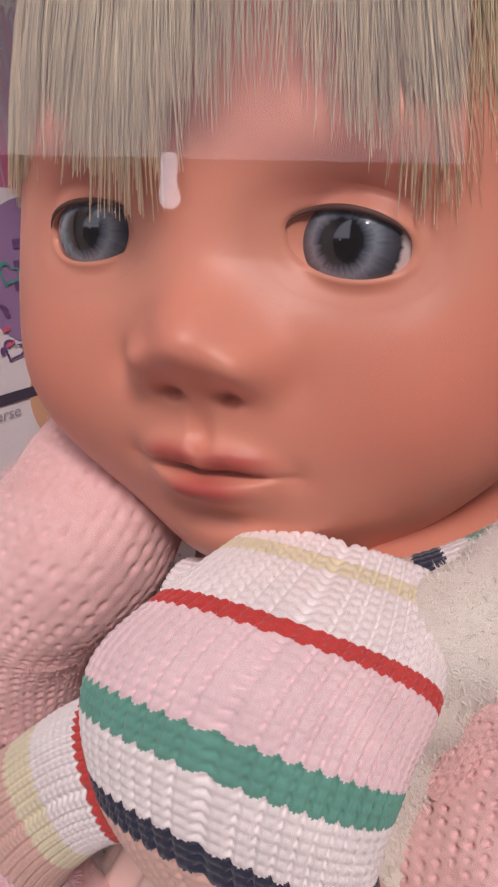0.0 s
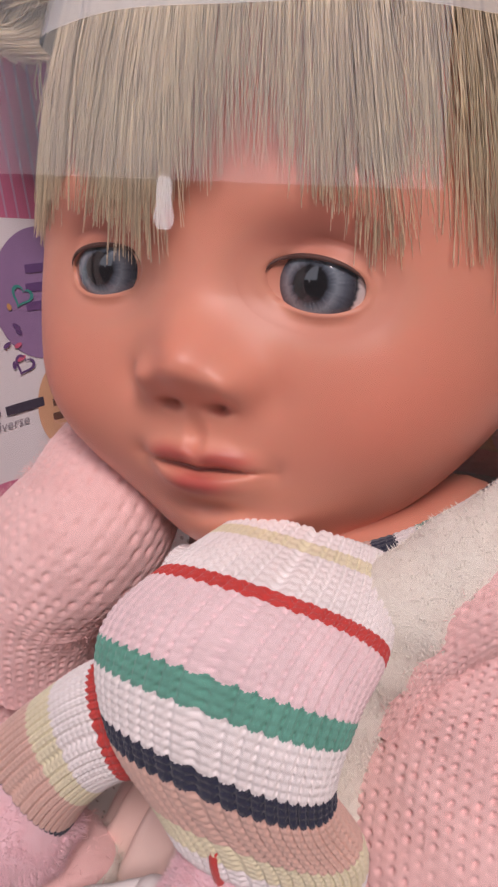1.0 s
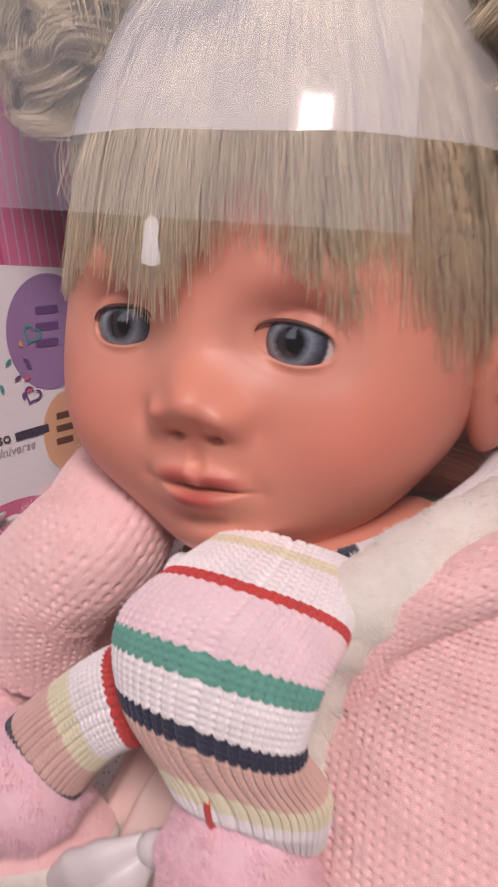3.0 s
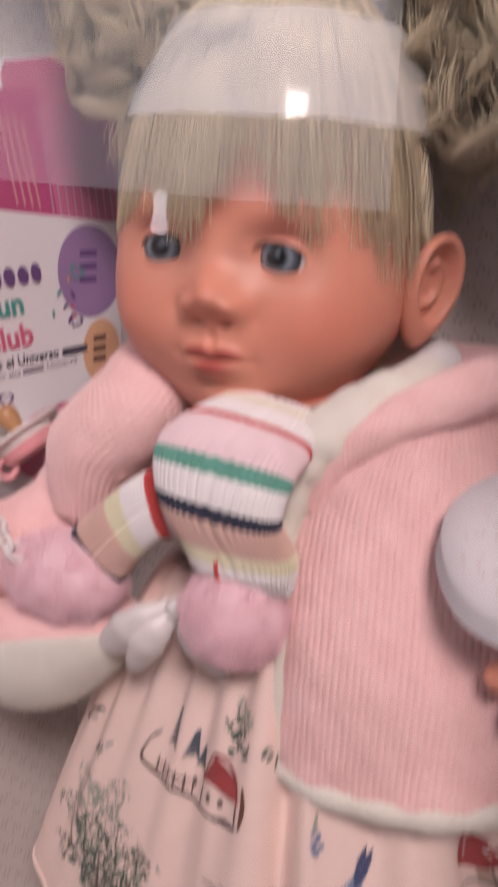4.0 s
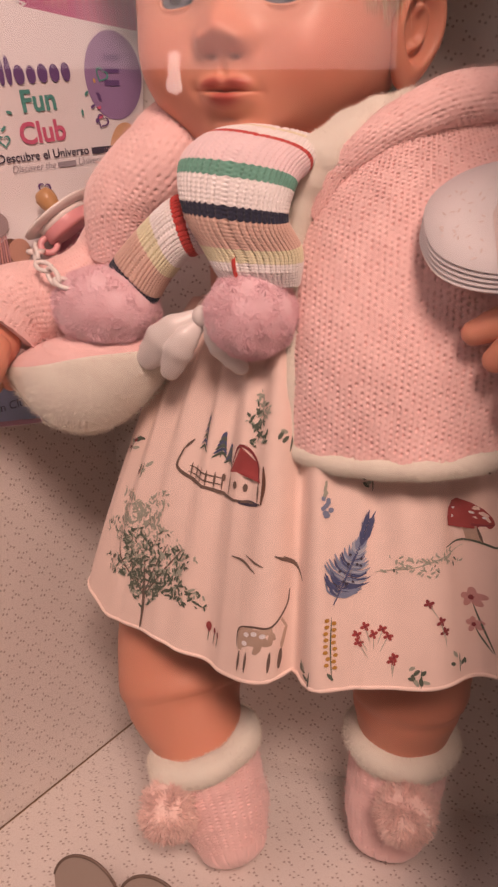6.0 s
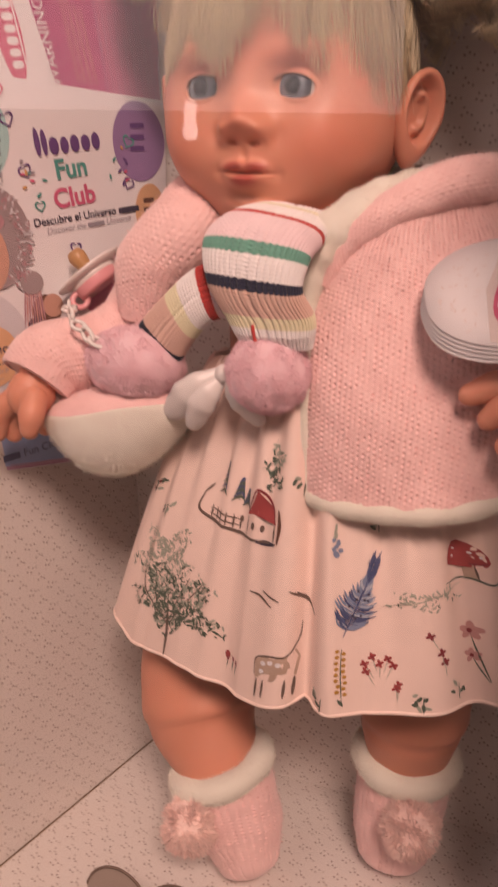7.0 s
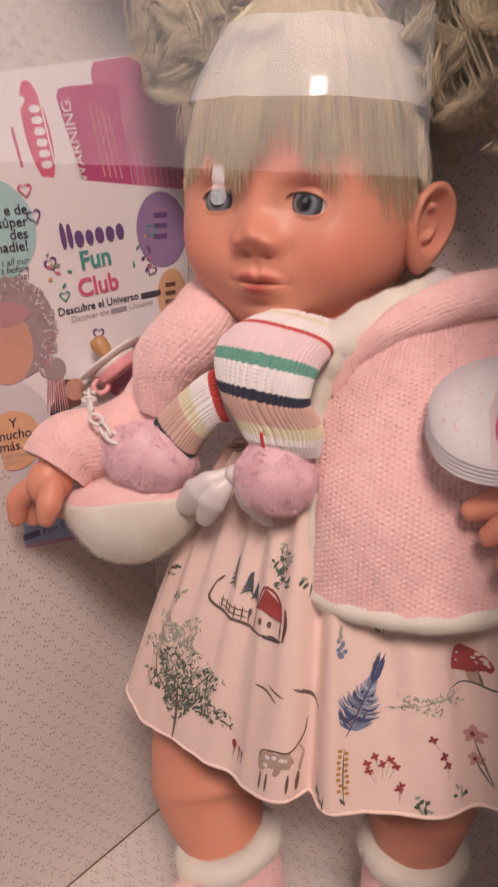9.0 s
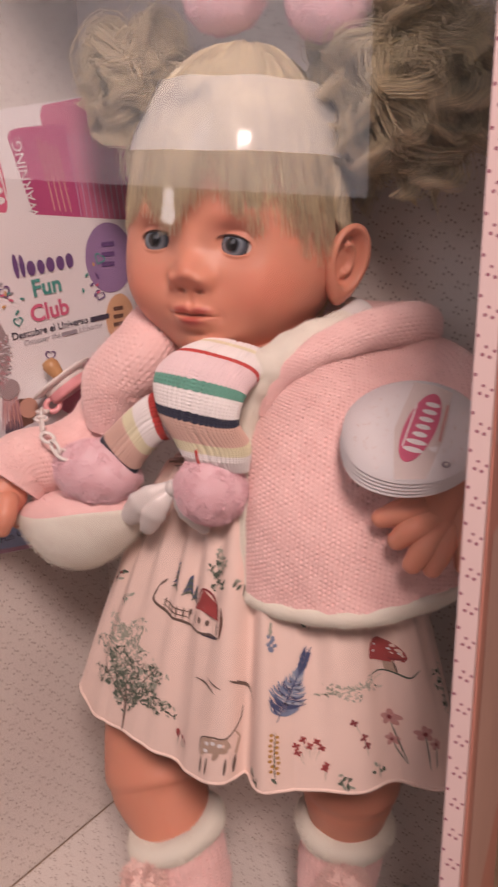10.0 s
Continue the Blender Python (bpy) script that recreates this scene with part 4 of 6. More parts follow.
b = Buf()
v, u = np.meshgrid(np.linspace(0, 1, 60 * 8), np.linspace(0, 1, 46 * 8), indexing="ij")
P = cardigan_front(u, v)
Q, N = knit_sheet(b, P[:, ::-1], 46, 60, 0.0012, kind=loose_stitch)
sgn = -1 if N[100, 100, 1] > 0 else 1
if sgn < 0:
    b = Buf()
    Q, N = knit_sheet(b, P, 46, 60, 0.0012, kind=loose_stitch)
p, nn = scatter(Q, N, 16000)
fuzz(b, p, nn, 0.0011, 0.00006, 0, 0.9, rng)
back = cardigan_front(u[::8, ::8], v[::8, ::8])
back[..., 1] += 0.0045
b.sheet(back, 1)
place(b.make("front_panel", [WOOL, PLUSH], None, "pink knitted front panel lined with cream plush"), cardigan)
edge = [cardigan_front(np.array(0.0), np.array(t)) + np.array([-0.0026, 0.003, 0]) for t in np.linspace(0.02, 1, 9)]
edge2 = [cardigan_front(np.array(t), np.array(1.0)) + np.array([0, 0.002, -0.0022]) for t in np.linspace(0.0, 1, 9)]
fur_roll("fur_trim", edge, [0.0052] * 9, PLUSH, cardigan, "cream plush edging", 6000, 0.0015)
fur_roll("fur_trim", edge2, [0.0042] * 9, PLUSH, cardigan, "cream plush edging", 6000, 0.0015)
fur_roll("collar_lining", [(-0.0255, 0.0935, 0.275), (-0.0225, 0.0950, 0.2960), (-0.0150, 0.0985, 0.3095), (-0.0020, 0.1065, 0.3200), (0.0100, 0.121, 0.3280)], [0.0050, 0.0075, 0.0098, 0.0095, 0.007], PLUSH, cardigan, "cream plush collar lining", 7000, 0.0014)


def wool_roll(name, pts, radii, nc, nr, flat=1.0, fibres=4000, height=0.0010, label=""):
    b = Buf()
    Q, N = knit_tube(b, pts, radii, nc, nr, height, flat=flat, kind=loose_stitch)
    c = Q.mean(1, keepdims=True)
    N = unit(Q - c)
    p, nn = scatter(Q, N, fibres * 2)
    fuzz(b, p, nn, 0.0011, 0.00006, 0, 0.9, rng)
    for ring, flip in ((Q[0], False), (Q[-1], True)):
        cap = np.stack([ring, ring * 0.5 + ring.mean(0) * 0.5, np.repeat(ring.mean(0)[None], len(ring), 0)])
        b.sheet(cap, 0, closed=True, flip=flip)
    return place(b.make(name, WOOL, None, label), cardigan)


wool_roll("hood", [(-0.0175, 0.0945, 0.2910), (-0.0095, 0.096, 0.3050), (0.0045, 0.098, 0.3165), (0.0233, 0.105, 0.3265), (0.0385, 0.122, 0.3300), (0.038, 0.150, 0.328), (0.0, 0.172, 0.328), (-0.04, 0.174, 0.330)], [0.0032, 0.0046, 0.0060, 0.0075, 0.0085, 0.010, 0.011, 0.011], 30, 64, 0.9, 8000)
wool_roll("hood", [(-0.103, 0.106, 0.276), (-0.098, 0.104, 0.298), (-0.084, 0.108, 0.314), (-0.082, 0.126, 0.328), (-0.07, 0.155, 0.336), (-0.04, 0.170, 0.335)], [0.012, 0.0165, 0.0165, 0.014, 0.012, 0.011], 40, 60, 0.9, 9000)
wool_roll("sleeve", [(0.036, 0.142, 0.312), (0.054, 0.134, 0.302), (0.0635, 0.122, 0.286), (0.0665, 0.109, 0.270)], [0.015, 0.0180, 0.0175, 0.0155], 44, 44)
wool_roll("sleeve", [(-0.0956, 0.128, 0.3071), (-0.107, 0.124, 0.2888), (-0.1166, 0.114, 0.2696), (-0.1277, 0.1, 0.2602), (-0.1400, 0.0840, 0.2580), (-0.1435, 0.0775, 0.2495)], [0.018, 0.0185, 0.0170, 0.0165, 0.0165, 0.0160], 44, 60)
# the other front, folded up so that its plush lining shows
b = Buf()
la, lo = np.meshgrid(np.linspace(-np.pi / 2 + 0.02, np.pi / 2 - 0.02, 40), np.linspace(0, 2 * np.pi, 80, endpoint=False), indexing="ij")
d = np.stack([np.cos(la) * np.cos(lo), np.cos(la) * np.sin(lo), np.sin(la)], -1)
sag = 1 - 0.42 * np.clip(np.abs(d[..., 0]), 0, 1) ** 2 * (d[..., 2] < 0)
P = np.stack([d[..., 0] * 0.0365, d[..., 1] * 0.021, d[..., 2] * np.where(d[..., 2] > 0, 0.013, 0.0285 * sag)], -1)
P[..., 2] += 0.16 * P[..., 0]
P[..., 1] += 0.10 * P[..., 0]
P += np.array([-0.1085, 0.090, 0.2365]) + 0.0005 * np.sin(P[..., :1] * 140)
b.sheet(P, np.where(d[:-1, :, 2] > 0.12, 1, 0).ravel().tolist(), closed=True)
N = unit(P - P.mean((0, 1)))
low = d[..., 2].ravel() < 0.12
i = rng.choice(np.where(low)[0], 15000)
fuzz(b, P.reshape(-1, 3)[i] + rng.normal(size=(15000, 3)) * 0.0006, N.reshape(-1, 3)[i], 0.0015, 0.00008, 0, 0.5, rng)
i = rng.choice(np.where(~low)[0], 3500)
fuzz(b, P.reshape(-1, 3)[i] + rng.normal(size=(3500, 3)) * 0.0006, N.reshape(-1, 3)[i], 0.0018, 0.0001, 1, 0.8, rng)
place(b.make("folded_front", [PLUSH, WOOL], None, "folded front edge showing cream plush lining"), cardigan)

# scarf
scarf = thing("scarf", (-0.04, 0.09, 0.27), "striped knitted scarf with two pink pompoms", "scarf")
W_, R_, K_, G_, N_, C_, Y_ = range(7)


def flat_end(Ls, Rs, bulge, nc, nr, rows, label=""):
    """A padded scarf end between two edge lines, knitted all round."""
    m, n = nr * 7, nc * 8
    L, R = smooth_path(Ls, m), smooth_path(Rs, m)
    a = np.linspace(0, 2 * np.pi, n, endpoint=False)
    mid, half = (L + R) / 2, (R - L) / 2
    T = np.gradient(mid, axis=0)
    nrm = unit(np.cross(half, T))
    nrm = np.where(nrm[:, 1:2] > 0, -nrm, nrm)
    th = np.interp(np.linspace(0, 1, m), [0, 0.1, 0.25, 0.9, 1], [0.4, 0.6, 1, 1, 0.5]) * bulge
    sx = np.sign(np.cos(a)) * np.abs(np.cos(a)) ** 0.75
    sy = np.sign(np.sin(a)) * np.abs(np.sin(a)) ** 0.8
    P = mid[:, None] + half[:, None] * sx[None, :, None] + nrm[:, None] * (th[:, None] * sy[None])[..., None]
    b = Buf()
    Q, N = knit_sheet(b, P, nc, nr, 0.0012, rows=rows, closed=True)
    if ((Q - P) * (P - mid[:, None])).sum() < 0:
        b = Buf()
        Q, N = knit_sheet(b, P[:, ::-1], nc, nr, 0.0012, rows=rows, closed=True)
    for ring, flip, mt in ((Q[0], False, rows[0]), (Q[-1], True, rows[-1])):
        cap = np.stack([ring, ring * 0.5 + ring.mean(0) * 0.5, np.repeat(ring.mean(0)[None], len(ring), 0)])
        b.sheet(cap, mt, closed=True, flip=flip)
    return place(b.make("scarf_end", YARNS, None, label), scarf)


flat_end([(-0.0450, 0.0985, 0.3215), (-0.0505, 0.0825, 0.3165), (-0.0570, 0.0745, 0.3085), (-0.0563, 0.0745, 0.2945), (-0.0500, 0.0775, 0.2810), (-0.0440, 0.0795, 0.2690)],
         [(-0.0185, 0.1020, 0.3160), (-0.0158, 0.0870, 0.3085), (-0.0176, 0.0768, 0.3020), (-0.0200, 0.0735, 0.2895), (-0.0160, 0.0770, 0.2790), (-0.0175, 0.0795, 0.2685)], 0.0058, 48, 56,
         [W_] * 3 + [Y_] * 2 + [W_] * 7 + [R_] * 2 + [K_] * 9 + [G_] * 3 + [W_] * 6 + [N_] * 3 + [C_] * 8 + [Y_] * 5 + [W_] * 14)
flat_end([(-0.052, 0.084, 0.302), (-0.0665, 0.0825, 0.2965), (-0.080, 0.0825, 0.286), (-0.0925, 0.083, 0.2745)],
         [(-0.048, 0.084, 0.281), (-0.0600, 0.0825, 0.278), (-0.069, 0.0825, 0.270), (-0.0755, 0.083, 0.2610)], 0.0055, 40, 36,
         [G_] * 3 + [K_] * 5 + [R_] * 3 + [W_] * 7 + [Y_] * 5 + [C_] * 10 + [N_] * 8)
# small slit at the scarf's gathered end, bound in red
b = Buf()
tube(b, smooth_path([(-0.0375, 0.0725, 0.2800), (-0.0372, 0.0718, 0.2755), (-0.0370, 0.0735, 0.2705)], 10), [0.0009] * 10, 8)
place(b.make("seam", YARNS[R_], None, "dark red gathered seam"), scarf)
b = Buf()
path = [(-0.060, 0.102, 0.306), (-0.038, 0.102, 0.307), (-0.015, 0.108, 0.3135), (0.003, 0.123, 0.3245), (0.007, 0.150, 0.332), (-0.03, 0.172, 0.333), (-0.08, 0.165, 0.328), (-0.088, 0.135, 0.318), (-0.076, 0.108, 0.308)]
knit_tube(b, path, [0.0068] * 9, 34, 130, 0.0009, rows=([W_] * 20 + [Y_] * 3 + [C_] * 5 + [N_] * 3 + [W_] * 3 + [G_] * 3 + [W_] * 6 + [N_] * 2 + [W_] * 7) * 3, flat=1.2)
place(b.make("scarf_loop", YARNS, None, "striped loop round the neck"), scarf)
pompom("pompom", (-0.0965, 0.0835, 0.2590), (0.0235, 0.0165, 0.0165), POMPINK, 9000, 0.0055, "fluffy pink pompom", scarf)
pompom("pompom", (-0.0345, 0.0800, 0.2580), (0.0175, 0.0150, 0.0165), POMPINK, 8000, 0.0055, "fluffy pink pompom", scarf)

# white satin bow under the scarf
bow = thing("satin_bow", (-0.058, 0.084, 0.25), "small white satin bow on the dress front", "bow")
for tip, wide, base in (((-0.0765, 0.0800, 0.2405), 0.0062, (-0.054, 0.081, 0.258)), ((-0.0665, 0.0790, 0.2365), 0.0050, (-0.053, 0.081, 0.256)), ((-0.040, 0.0815, 0.240), 0.0055, (-0.053, 0.081, 0.257))):
    b = Buf()
    base, tip = np.array(base), np.array(tip)
    path = smooth_path([base, (base * 0.5 + tip * 0.5) + np.array([0, -0.004, 0.001]), tip], 24)
    s = np.linspace(0, 1, 24)
    tube(b, path, wide * (0.35 + 0.75 * np.sin(np.pi * np.clip(s * 0.8, 0, 1)) ** 1.2 * (1 + 0.08 * np.sin(s * 22))), 18, 0, 0.55)
    place(b.make("ribbon_loop", SATIN), bow)
b = Buf()
ball(b, (-0.053, 0.0795, 0.257), (0.004, 0.0035, 0.004))
place(b.make("knot", SATIN), bow)


def yarn_pompom(c, r, parent):
    """A ball of short thick yarn ends in tufts over a core."""
    c = np.array(c, float)
    b = Buf()
    ball(b, c, np.ones(3) * r * 0.80, 0, 32, 20)
    tufts = unit(rng.normal(size=(130, 3)))
    for d in tufts:
        n = 46
        dd = unit(d + rng.normal(size=(n, 3)) * 0.11)
        fuzz(b, c + dd * r * rng.uniform(0.74, 0.84, (n, 1)), dd, r * 0.22, 0.00034, 0, 0.25, rng)
    return place(b.make("pompom", POMPALE, None, "speckled pale pink yarn pompom"), parent)


# booties
def bootie(label, path, radii, cuff_c, cuff_n, cuff_r, pom):
    t = thing("bootie", (path[-1][0], path[-1][1], 0.0), label, "bootie", "doll booties")
    b = Buf()
    Q, N = knit_tube(b, path, radii, 36, 26, 0.0013, n=324, m=210, kind=loose_stitch)
    end = Q[-1]
    c = end.mean(0)
    k = np.linspace(0, 1, 7)[:, None, None]
    T = unit(np.array(path[-1]) - np.array(path[-2]))
    cap = c + (end - c)[None] * np.cos(k * np.pi / 2) + T * 0.010 * np.sin(k * np.pi / 2)
    b.sheet(cap, 0, closed=True)
    p, nn = scatter(Q, unit(Q - Q.mean(1, keepdims=True)), 4000)
    fuzz(b, p, nn, 0.0014, 0.00009, 0, 0.9, rng)
    place(b.make("sock", WOOL), t)
    nv = unit(np.array(cuff_n, float))
    e1 = unit(np.cross(nv, [0, 1, 0.3]))
    e2 = np.cross(nv, e1)
    ring = [np.array(cuff_c) + cuff_r * (math.cos(x) * e1 + math.sin(x) * e2) for x in np.linspace(0, 2 * np.pi, 13)]
    ob = fur_roll("cuff", ring, [0.0062] * 13, PLUSH, t, "cream plush cuff", 6000, 0.0024)
    yarn_pompom(pom, 0.0150, t)
    return t


bootie("pink knitted bootie standing forward, with cream cuff and pompom", [(-0.0715, 0.1125, 0.052), (-0.0665, 0.1115, 0.040), (-0.060, 0.1085, 0.026), (-0.0545, 0.1050, 0.0145)], [0.0225, 0.0225, 0.0205, 0.0150], (-0.0725, 0.1130, 0.055), (-0.35, -0.10, 1.0), 0.0215, (-0.0760, 0.0850, 0.0395))
bootie("pink knitted bootie set back, with cream cuff and pompom", [(0.0125, 0.1450, 0.060), (0.0115, 0.1450, 0.045), (0.0095, 0.1450, 0.028), (0.0085, 0.1440, 0.0120)], [0.0215, 0.0215, 0.0205, 0.0175], (0.0130, 0.1455, 0.0635), (0.10, -0.15, 1.0), 0.0205, (0.0215, 0.1180, 0.0450))


# ---- prints: small flat shapes laid on a surface through a mapping ----
def blob(cx, cy, rx, ry, rot=0.0, n=14):
    a = np.linspace(0, 2 * np.pi, n, endpoint=False)
    x, y = rx * np.cos(a), ry * np.sin(a)
    c, s = math.cos(rot), math.sin(rot)
    return np.stack([cx + x * c - y * s, cy + x * s + y * c], -1)


def stroke(pts, w, taper=0.35):
    """A drawn line as a ribbon polygon, thinner at its ends."""
    p = smooth_path([(x, y, 0) for x, y in pts], max(6, 4 * len(pts)))[:, :2]
    t = unit(np.gradient(p, axis=0))
    nrm = np.stack([-t[:, 1], t[:, 0]], -1)
    k = (taper + (1 - taper) * np.sin(np.pi * np.linspace(0, 1, len(p))))[:, None] * w / 2
    return p + nrm * k, p - nrm * k


def heart(cx, cy, r, rot=0.0):
    a = np.linspace(0, 2 * np.pi, 25)[:-1]
    x, y = 16 * np.sin(a) ** 3, 13 * np.cos(a) - 5 * np.cos(2 * a) - 2 * np.cos(3 * a) - np.cos(4 * a)
    x, y = x / 16 * r, y / 16 * r
    c, s = math.cos(rot), math.sin(rot)
    return np.stack([cx + x * c - y * s, cy + x * s + y * c], -1)


class Print:
    """Ink shapes on a surface; to3d maps points (n, 2) and a lift to places."""

    def __init__(self, to3d):
        self.to3d, self.b, self.mats = to3d, Buf(), []

    def slot(self, name):
        m = INK[name]
        if m not in self.mats:
            self.mats.append(m)
        return self.mats.index(m)

    def poly(self, pts, ink_name, lift=1):
        pts = np.asarray(pts, float)
        c = pts.mean(0, keepdims=True)
        ring = np.vstack([c, c + (pts - c) * 0.5, pts])
        n = len(pts)
        i = np.arange(n)
        k = (i + 1) % n
        V = self.to3d(ring, lift)
        self.b.add(V, np.stack([0 * i, 1 + i, 1 + k], -1), self.slot(ink_name))
        self.b.f += [[f + self.b.n - len(V) for f in q] for q in np.stack([1 + i, 1 + n + i, 1 + n + k, 1 + k], -1).tolist()]
        self.b.m += [self.slot(ink_name)] * n

    def line(self, pts, w, ink_name, lift=1, taper=0.35):
        l, r = stroke(pts, w, taper)
        n = len(l)
        i = np.arange(n - 1)
        self.b.add(self.to3d(np.vstack([l, r]), lift), np.stack([i, i + 1, n + i + 1, n + i], -1), self.slot(ink_name))

    def outline(self, pts, w, ink_name, lift=1):
        pts = np.asarray(pts, float)
        c = pts.mean(0)
        inner = c + (pts - c) * (1 - w / np.abs(pts - c).max())
        n = len(pts)
        i = np.arange(n)
        k = (i + 1) % n
        self.b.add(self.to3d(np.vstack([pts, inner]), lift), np.stack([i, k, n + k, n + i], -1), self.slot(ink_name))

    def words(self, text, x, y, size, rot, ink_name, lift=1, align="LEFT", shear=0.0, bold=0.0):
        cu = bpy.data.curves.new("text", "FONT")
        cu.body, cu.size, cu.align_x, cu.shear, cu.offset = text, size, align, shear, bold
        cu.resolution_u = 3
        ob = new("text", cu)
        bpy.context.view_layer.update()
        me = bpy.data.meshes.new_from_object(ob.evaluated_get(bpy.context.evaluated_depsgraph_get()))
        p = np.array([v.co[:2] for v in me.vertices]).reshape(-1, 2)
        faces = [list(f.vertices) for f in me.polygons]
        bpy.data.objects.remove(ob)
        bpy.data.curves.remove(cu)
        bpy.data.meshes.remove(me)
        c, s = math.cos(rot), math.sin(rot)
        q = np.stack([x + p[:, 0] * c - p[:, 1] * s, y + p[:, 0] * s + p[:, 1] * c], -1)
        V = self.to3d(q, lift)
        base = self.b.n
        self.b.v.append(V)
        self.b.uv.append(np.zeros((len(V), 2)))
        self.b.n += len(V)
        self.b.f += [[base + k for k in f] for f in faces]
        self.b.m += [self.slot(ink_name)] * len(faces)

    def done(self, name, parent, label):
        return place(self.b.make(name, self.mats, None, label), parent)


# ---- club leaflet and header card on the side panel ----
L0, LE = np.array([-0.171, 0.105, 0.0]), unit(np.array([0.39, 0.92, 0.0]))
LN = np.array([LE[1], -LE[0], 0.0])


def on_leaf(p, lift):
    p = np.asarray(p, float)
    wave = 0.0006 * np.sin(p[:, 0] * 60 + 1) + 0.0005 * np.sin(p[:, 1] * 55)
    return L0 + p[:, :1] * LE + p[:, 1:] * np.array([0, 0, 1.0]) + LN * (0.00016 * lift + wave)[:, None]


def leaf_sheet(corners, lift, name, parent, mat=PAPER, n=26):
    c = [np.array(q, float) for q in corners]
    v, u = np.meshgrid(np.linspace(0, 1, n), np.linspace(0, 1, n), indexing="ij")
    U, V = u[..., None], v[..., None]
    g = (1 - V) * ((1 - U) * c[0] + U * c[1]) + V * ((1 - U) * c[3] + U * c[2])
    F = on_leaf(g.reshape(-1, 2), lift).reshape(n, n, 3)
    B = F - LN * 0.0003
    b = Buf()
    b.sheet(F, 0)
    b.sheet(B, 0, flip=True)
    for e, k in ((F[0], B[0]), (F[-1], B[-1]), (F[:, 0], B[:, 0]), (F[:, -1], B[:, -1])):
        b.sheet(np.stack([e, k]), 0)
    return place(b.make(name, mat), parent)


header = thing("header_card", (-0.165, 0.12, 0.39), "white and magenta printed card behind the leaflet", "card")
leaf_sheet([(-0.060, 0.300), (0.085, 0.300), (0.085, 0.4535), (-0.060, 0.4115)], -7, "sheet", header)


def on_header(p, lift):
    p = np.asarray(p, float)
    return on_leaf(np.stack([np.minimum(0.0112 + (p[:, 0] - 0.0026) * 1.41, 0.0845), p[:, 1] - 0.0035], -1), lift)


def on_mark(p, lift):
    p = np.asarray(p, float)
    return on_leaf(p + np.array([0.0070, -0.0105]), lift)


pr = Print(on_header)
pr.poly([(0.0160, 0.4350), (0.0172, 0.4405), (0.036, 0.4490), (0.0545, 0.4545), (0.0545, 0.3800), (0.030, 0.3800), (0.020, 0.412)], "rose", -6)
pr.poly([(0.0026, 0.4215), (0.0035, 0.4250), (0.0065, 0.4270), (0.0225, 0.4325), (0.027, 0.4335), (0.034, 0.380), (0.0125, 0.3800)], "magenta", -5)
for i in range(10):
    x = 0.0275 + i * 0.0026
    pr.line([(x, 0.428 + 0.0006 * i), (x + 0.0045, 0.386)], 0.0005, "lilac", -4, 0.9)
for i in range(4):
    x = 0.0148 + i * 0.0024
    pr.line([(x, 0.4235 - 0.001 * i), (x + 0.0055, 0.388)], 0.0006, "washpink", -4, 0.9)
pr.done("print", header, "magenta panels with faint small lines")
pr = Print(on_leaf)
pr.words("WARNING:", 0.0265, 0.3810, 0.0078, radians(103), "white", -3)
pr.done("lettering", header, "white lettering")
pr = Print(on_mark)
pr.poly(blob(-0.0060, 0.4115, 0.0064, 0.0225, radians(13), 26), "pink", -5)
for i in range(6):
    pr.poly(blob(-0.0022 - i * 0.00095, 0.3975 + i * 0.0048, 0.0030, 0.0018, radians(13)), "white", -4)
pr.poly(heart(-0.0145, 0.4235, 0.0032, 0.2), "white", -4)
pr.line([(0.0018, 0.398), (-0.0052, 0.430)], 0.0008, "white", -4, 0.9)
pr.line([(-0.0145, 0.395), (-0.0185, 0.412)], 0.0014, "rose", -4, 0.9)
pr.done("mark", header, "pink oval mark")

leaflet = thing("leaflet", (-0.165, 0.12, 0.27), "white club leaflet with coloured circles and hearts", "leaflet")
leaf_sheet([(-0.058, 0.2030), (0.0865, 0.1965), (0.0865, 0.3828), (-0.058, 0.3800)], 0, "sheet", leaflet)
pr = Print(on_leaf)
pr.poly(blob(-0.0245, 0.3550, 0.0220, 0.0235, 0, 36), "aqua", 2)
pr.poly(blob(0.0695, 0.3610, 0.0160, 0.0195, 0, 36), "violet", 2)
pr.poly(blob(0.0760, 0.3270, 0.0095, 0.0140, 0, 30), "peach", 3)
pr.poly(blob(0.0580, 0.2880, 0.0270, 0.0170, 0.15, 36), "rose", 2)
pr.poly([(-0.0575, 0.2055), (0.0000, 0.2030), (0.0860, 0.1990), (0.0860, 0.2330), (0.045, 0.2310), (0.02, 0.2270), (-0.01, 0.2250), (-0.035, 0.2280), (-0.0575, 0.2250)], "blue", 2)
pr.poly([(-0.0575, 0.2034), (0.02, 0.2002), (0.0860, 0.1970), (0.0860, 0.1990), (0.0200, 0.2022), (-0.02, 0.2050), (-0.0575, 0.2075)], "lilac", 3)
pr.done("print", leaflet, "flat coloured circles and bands")
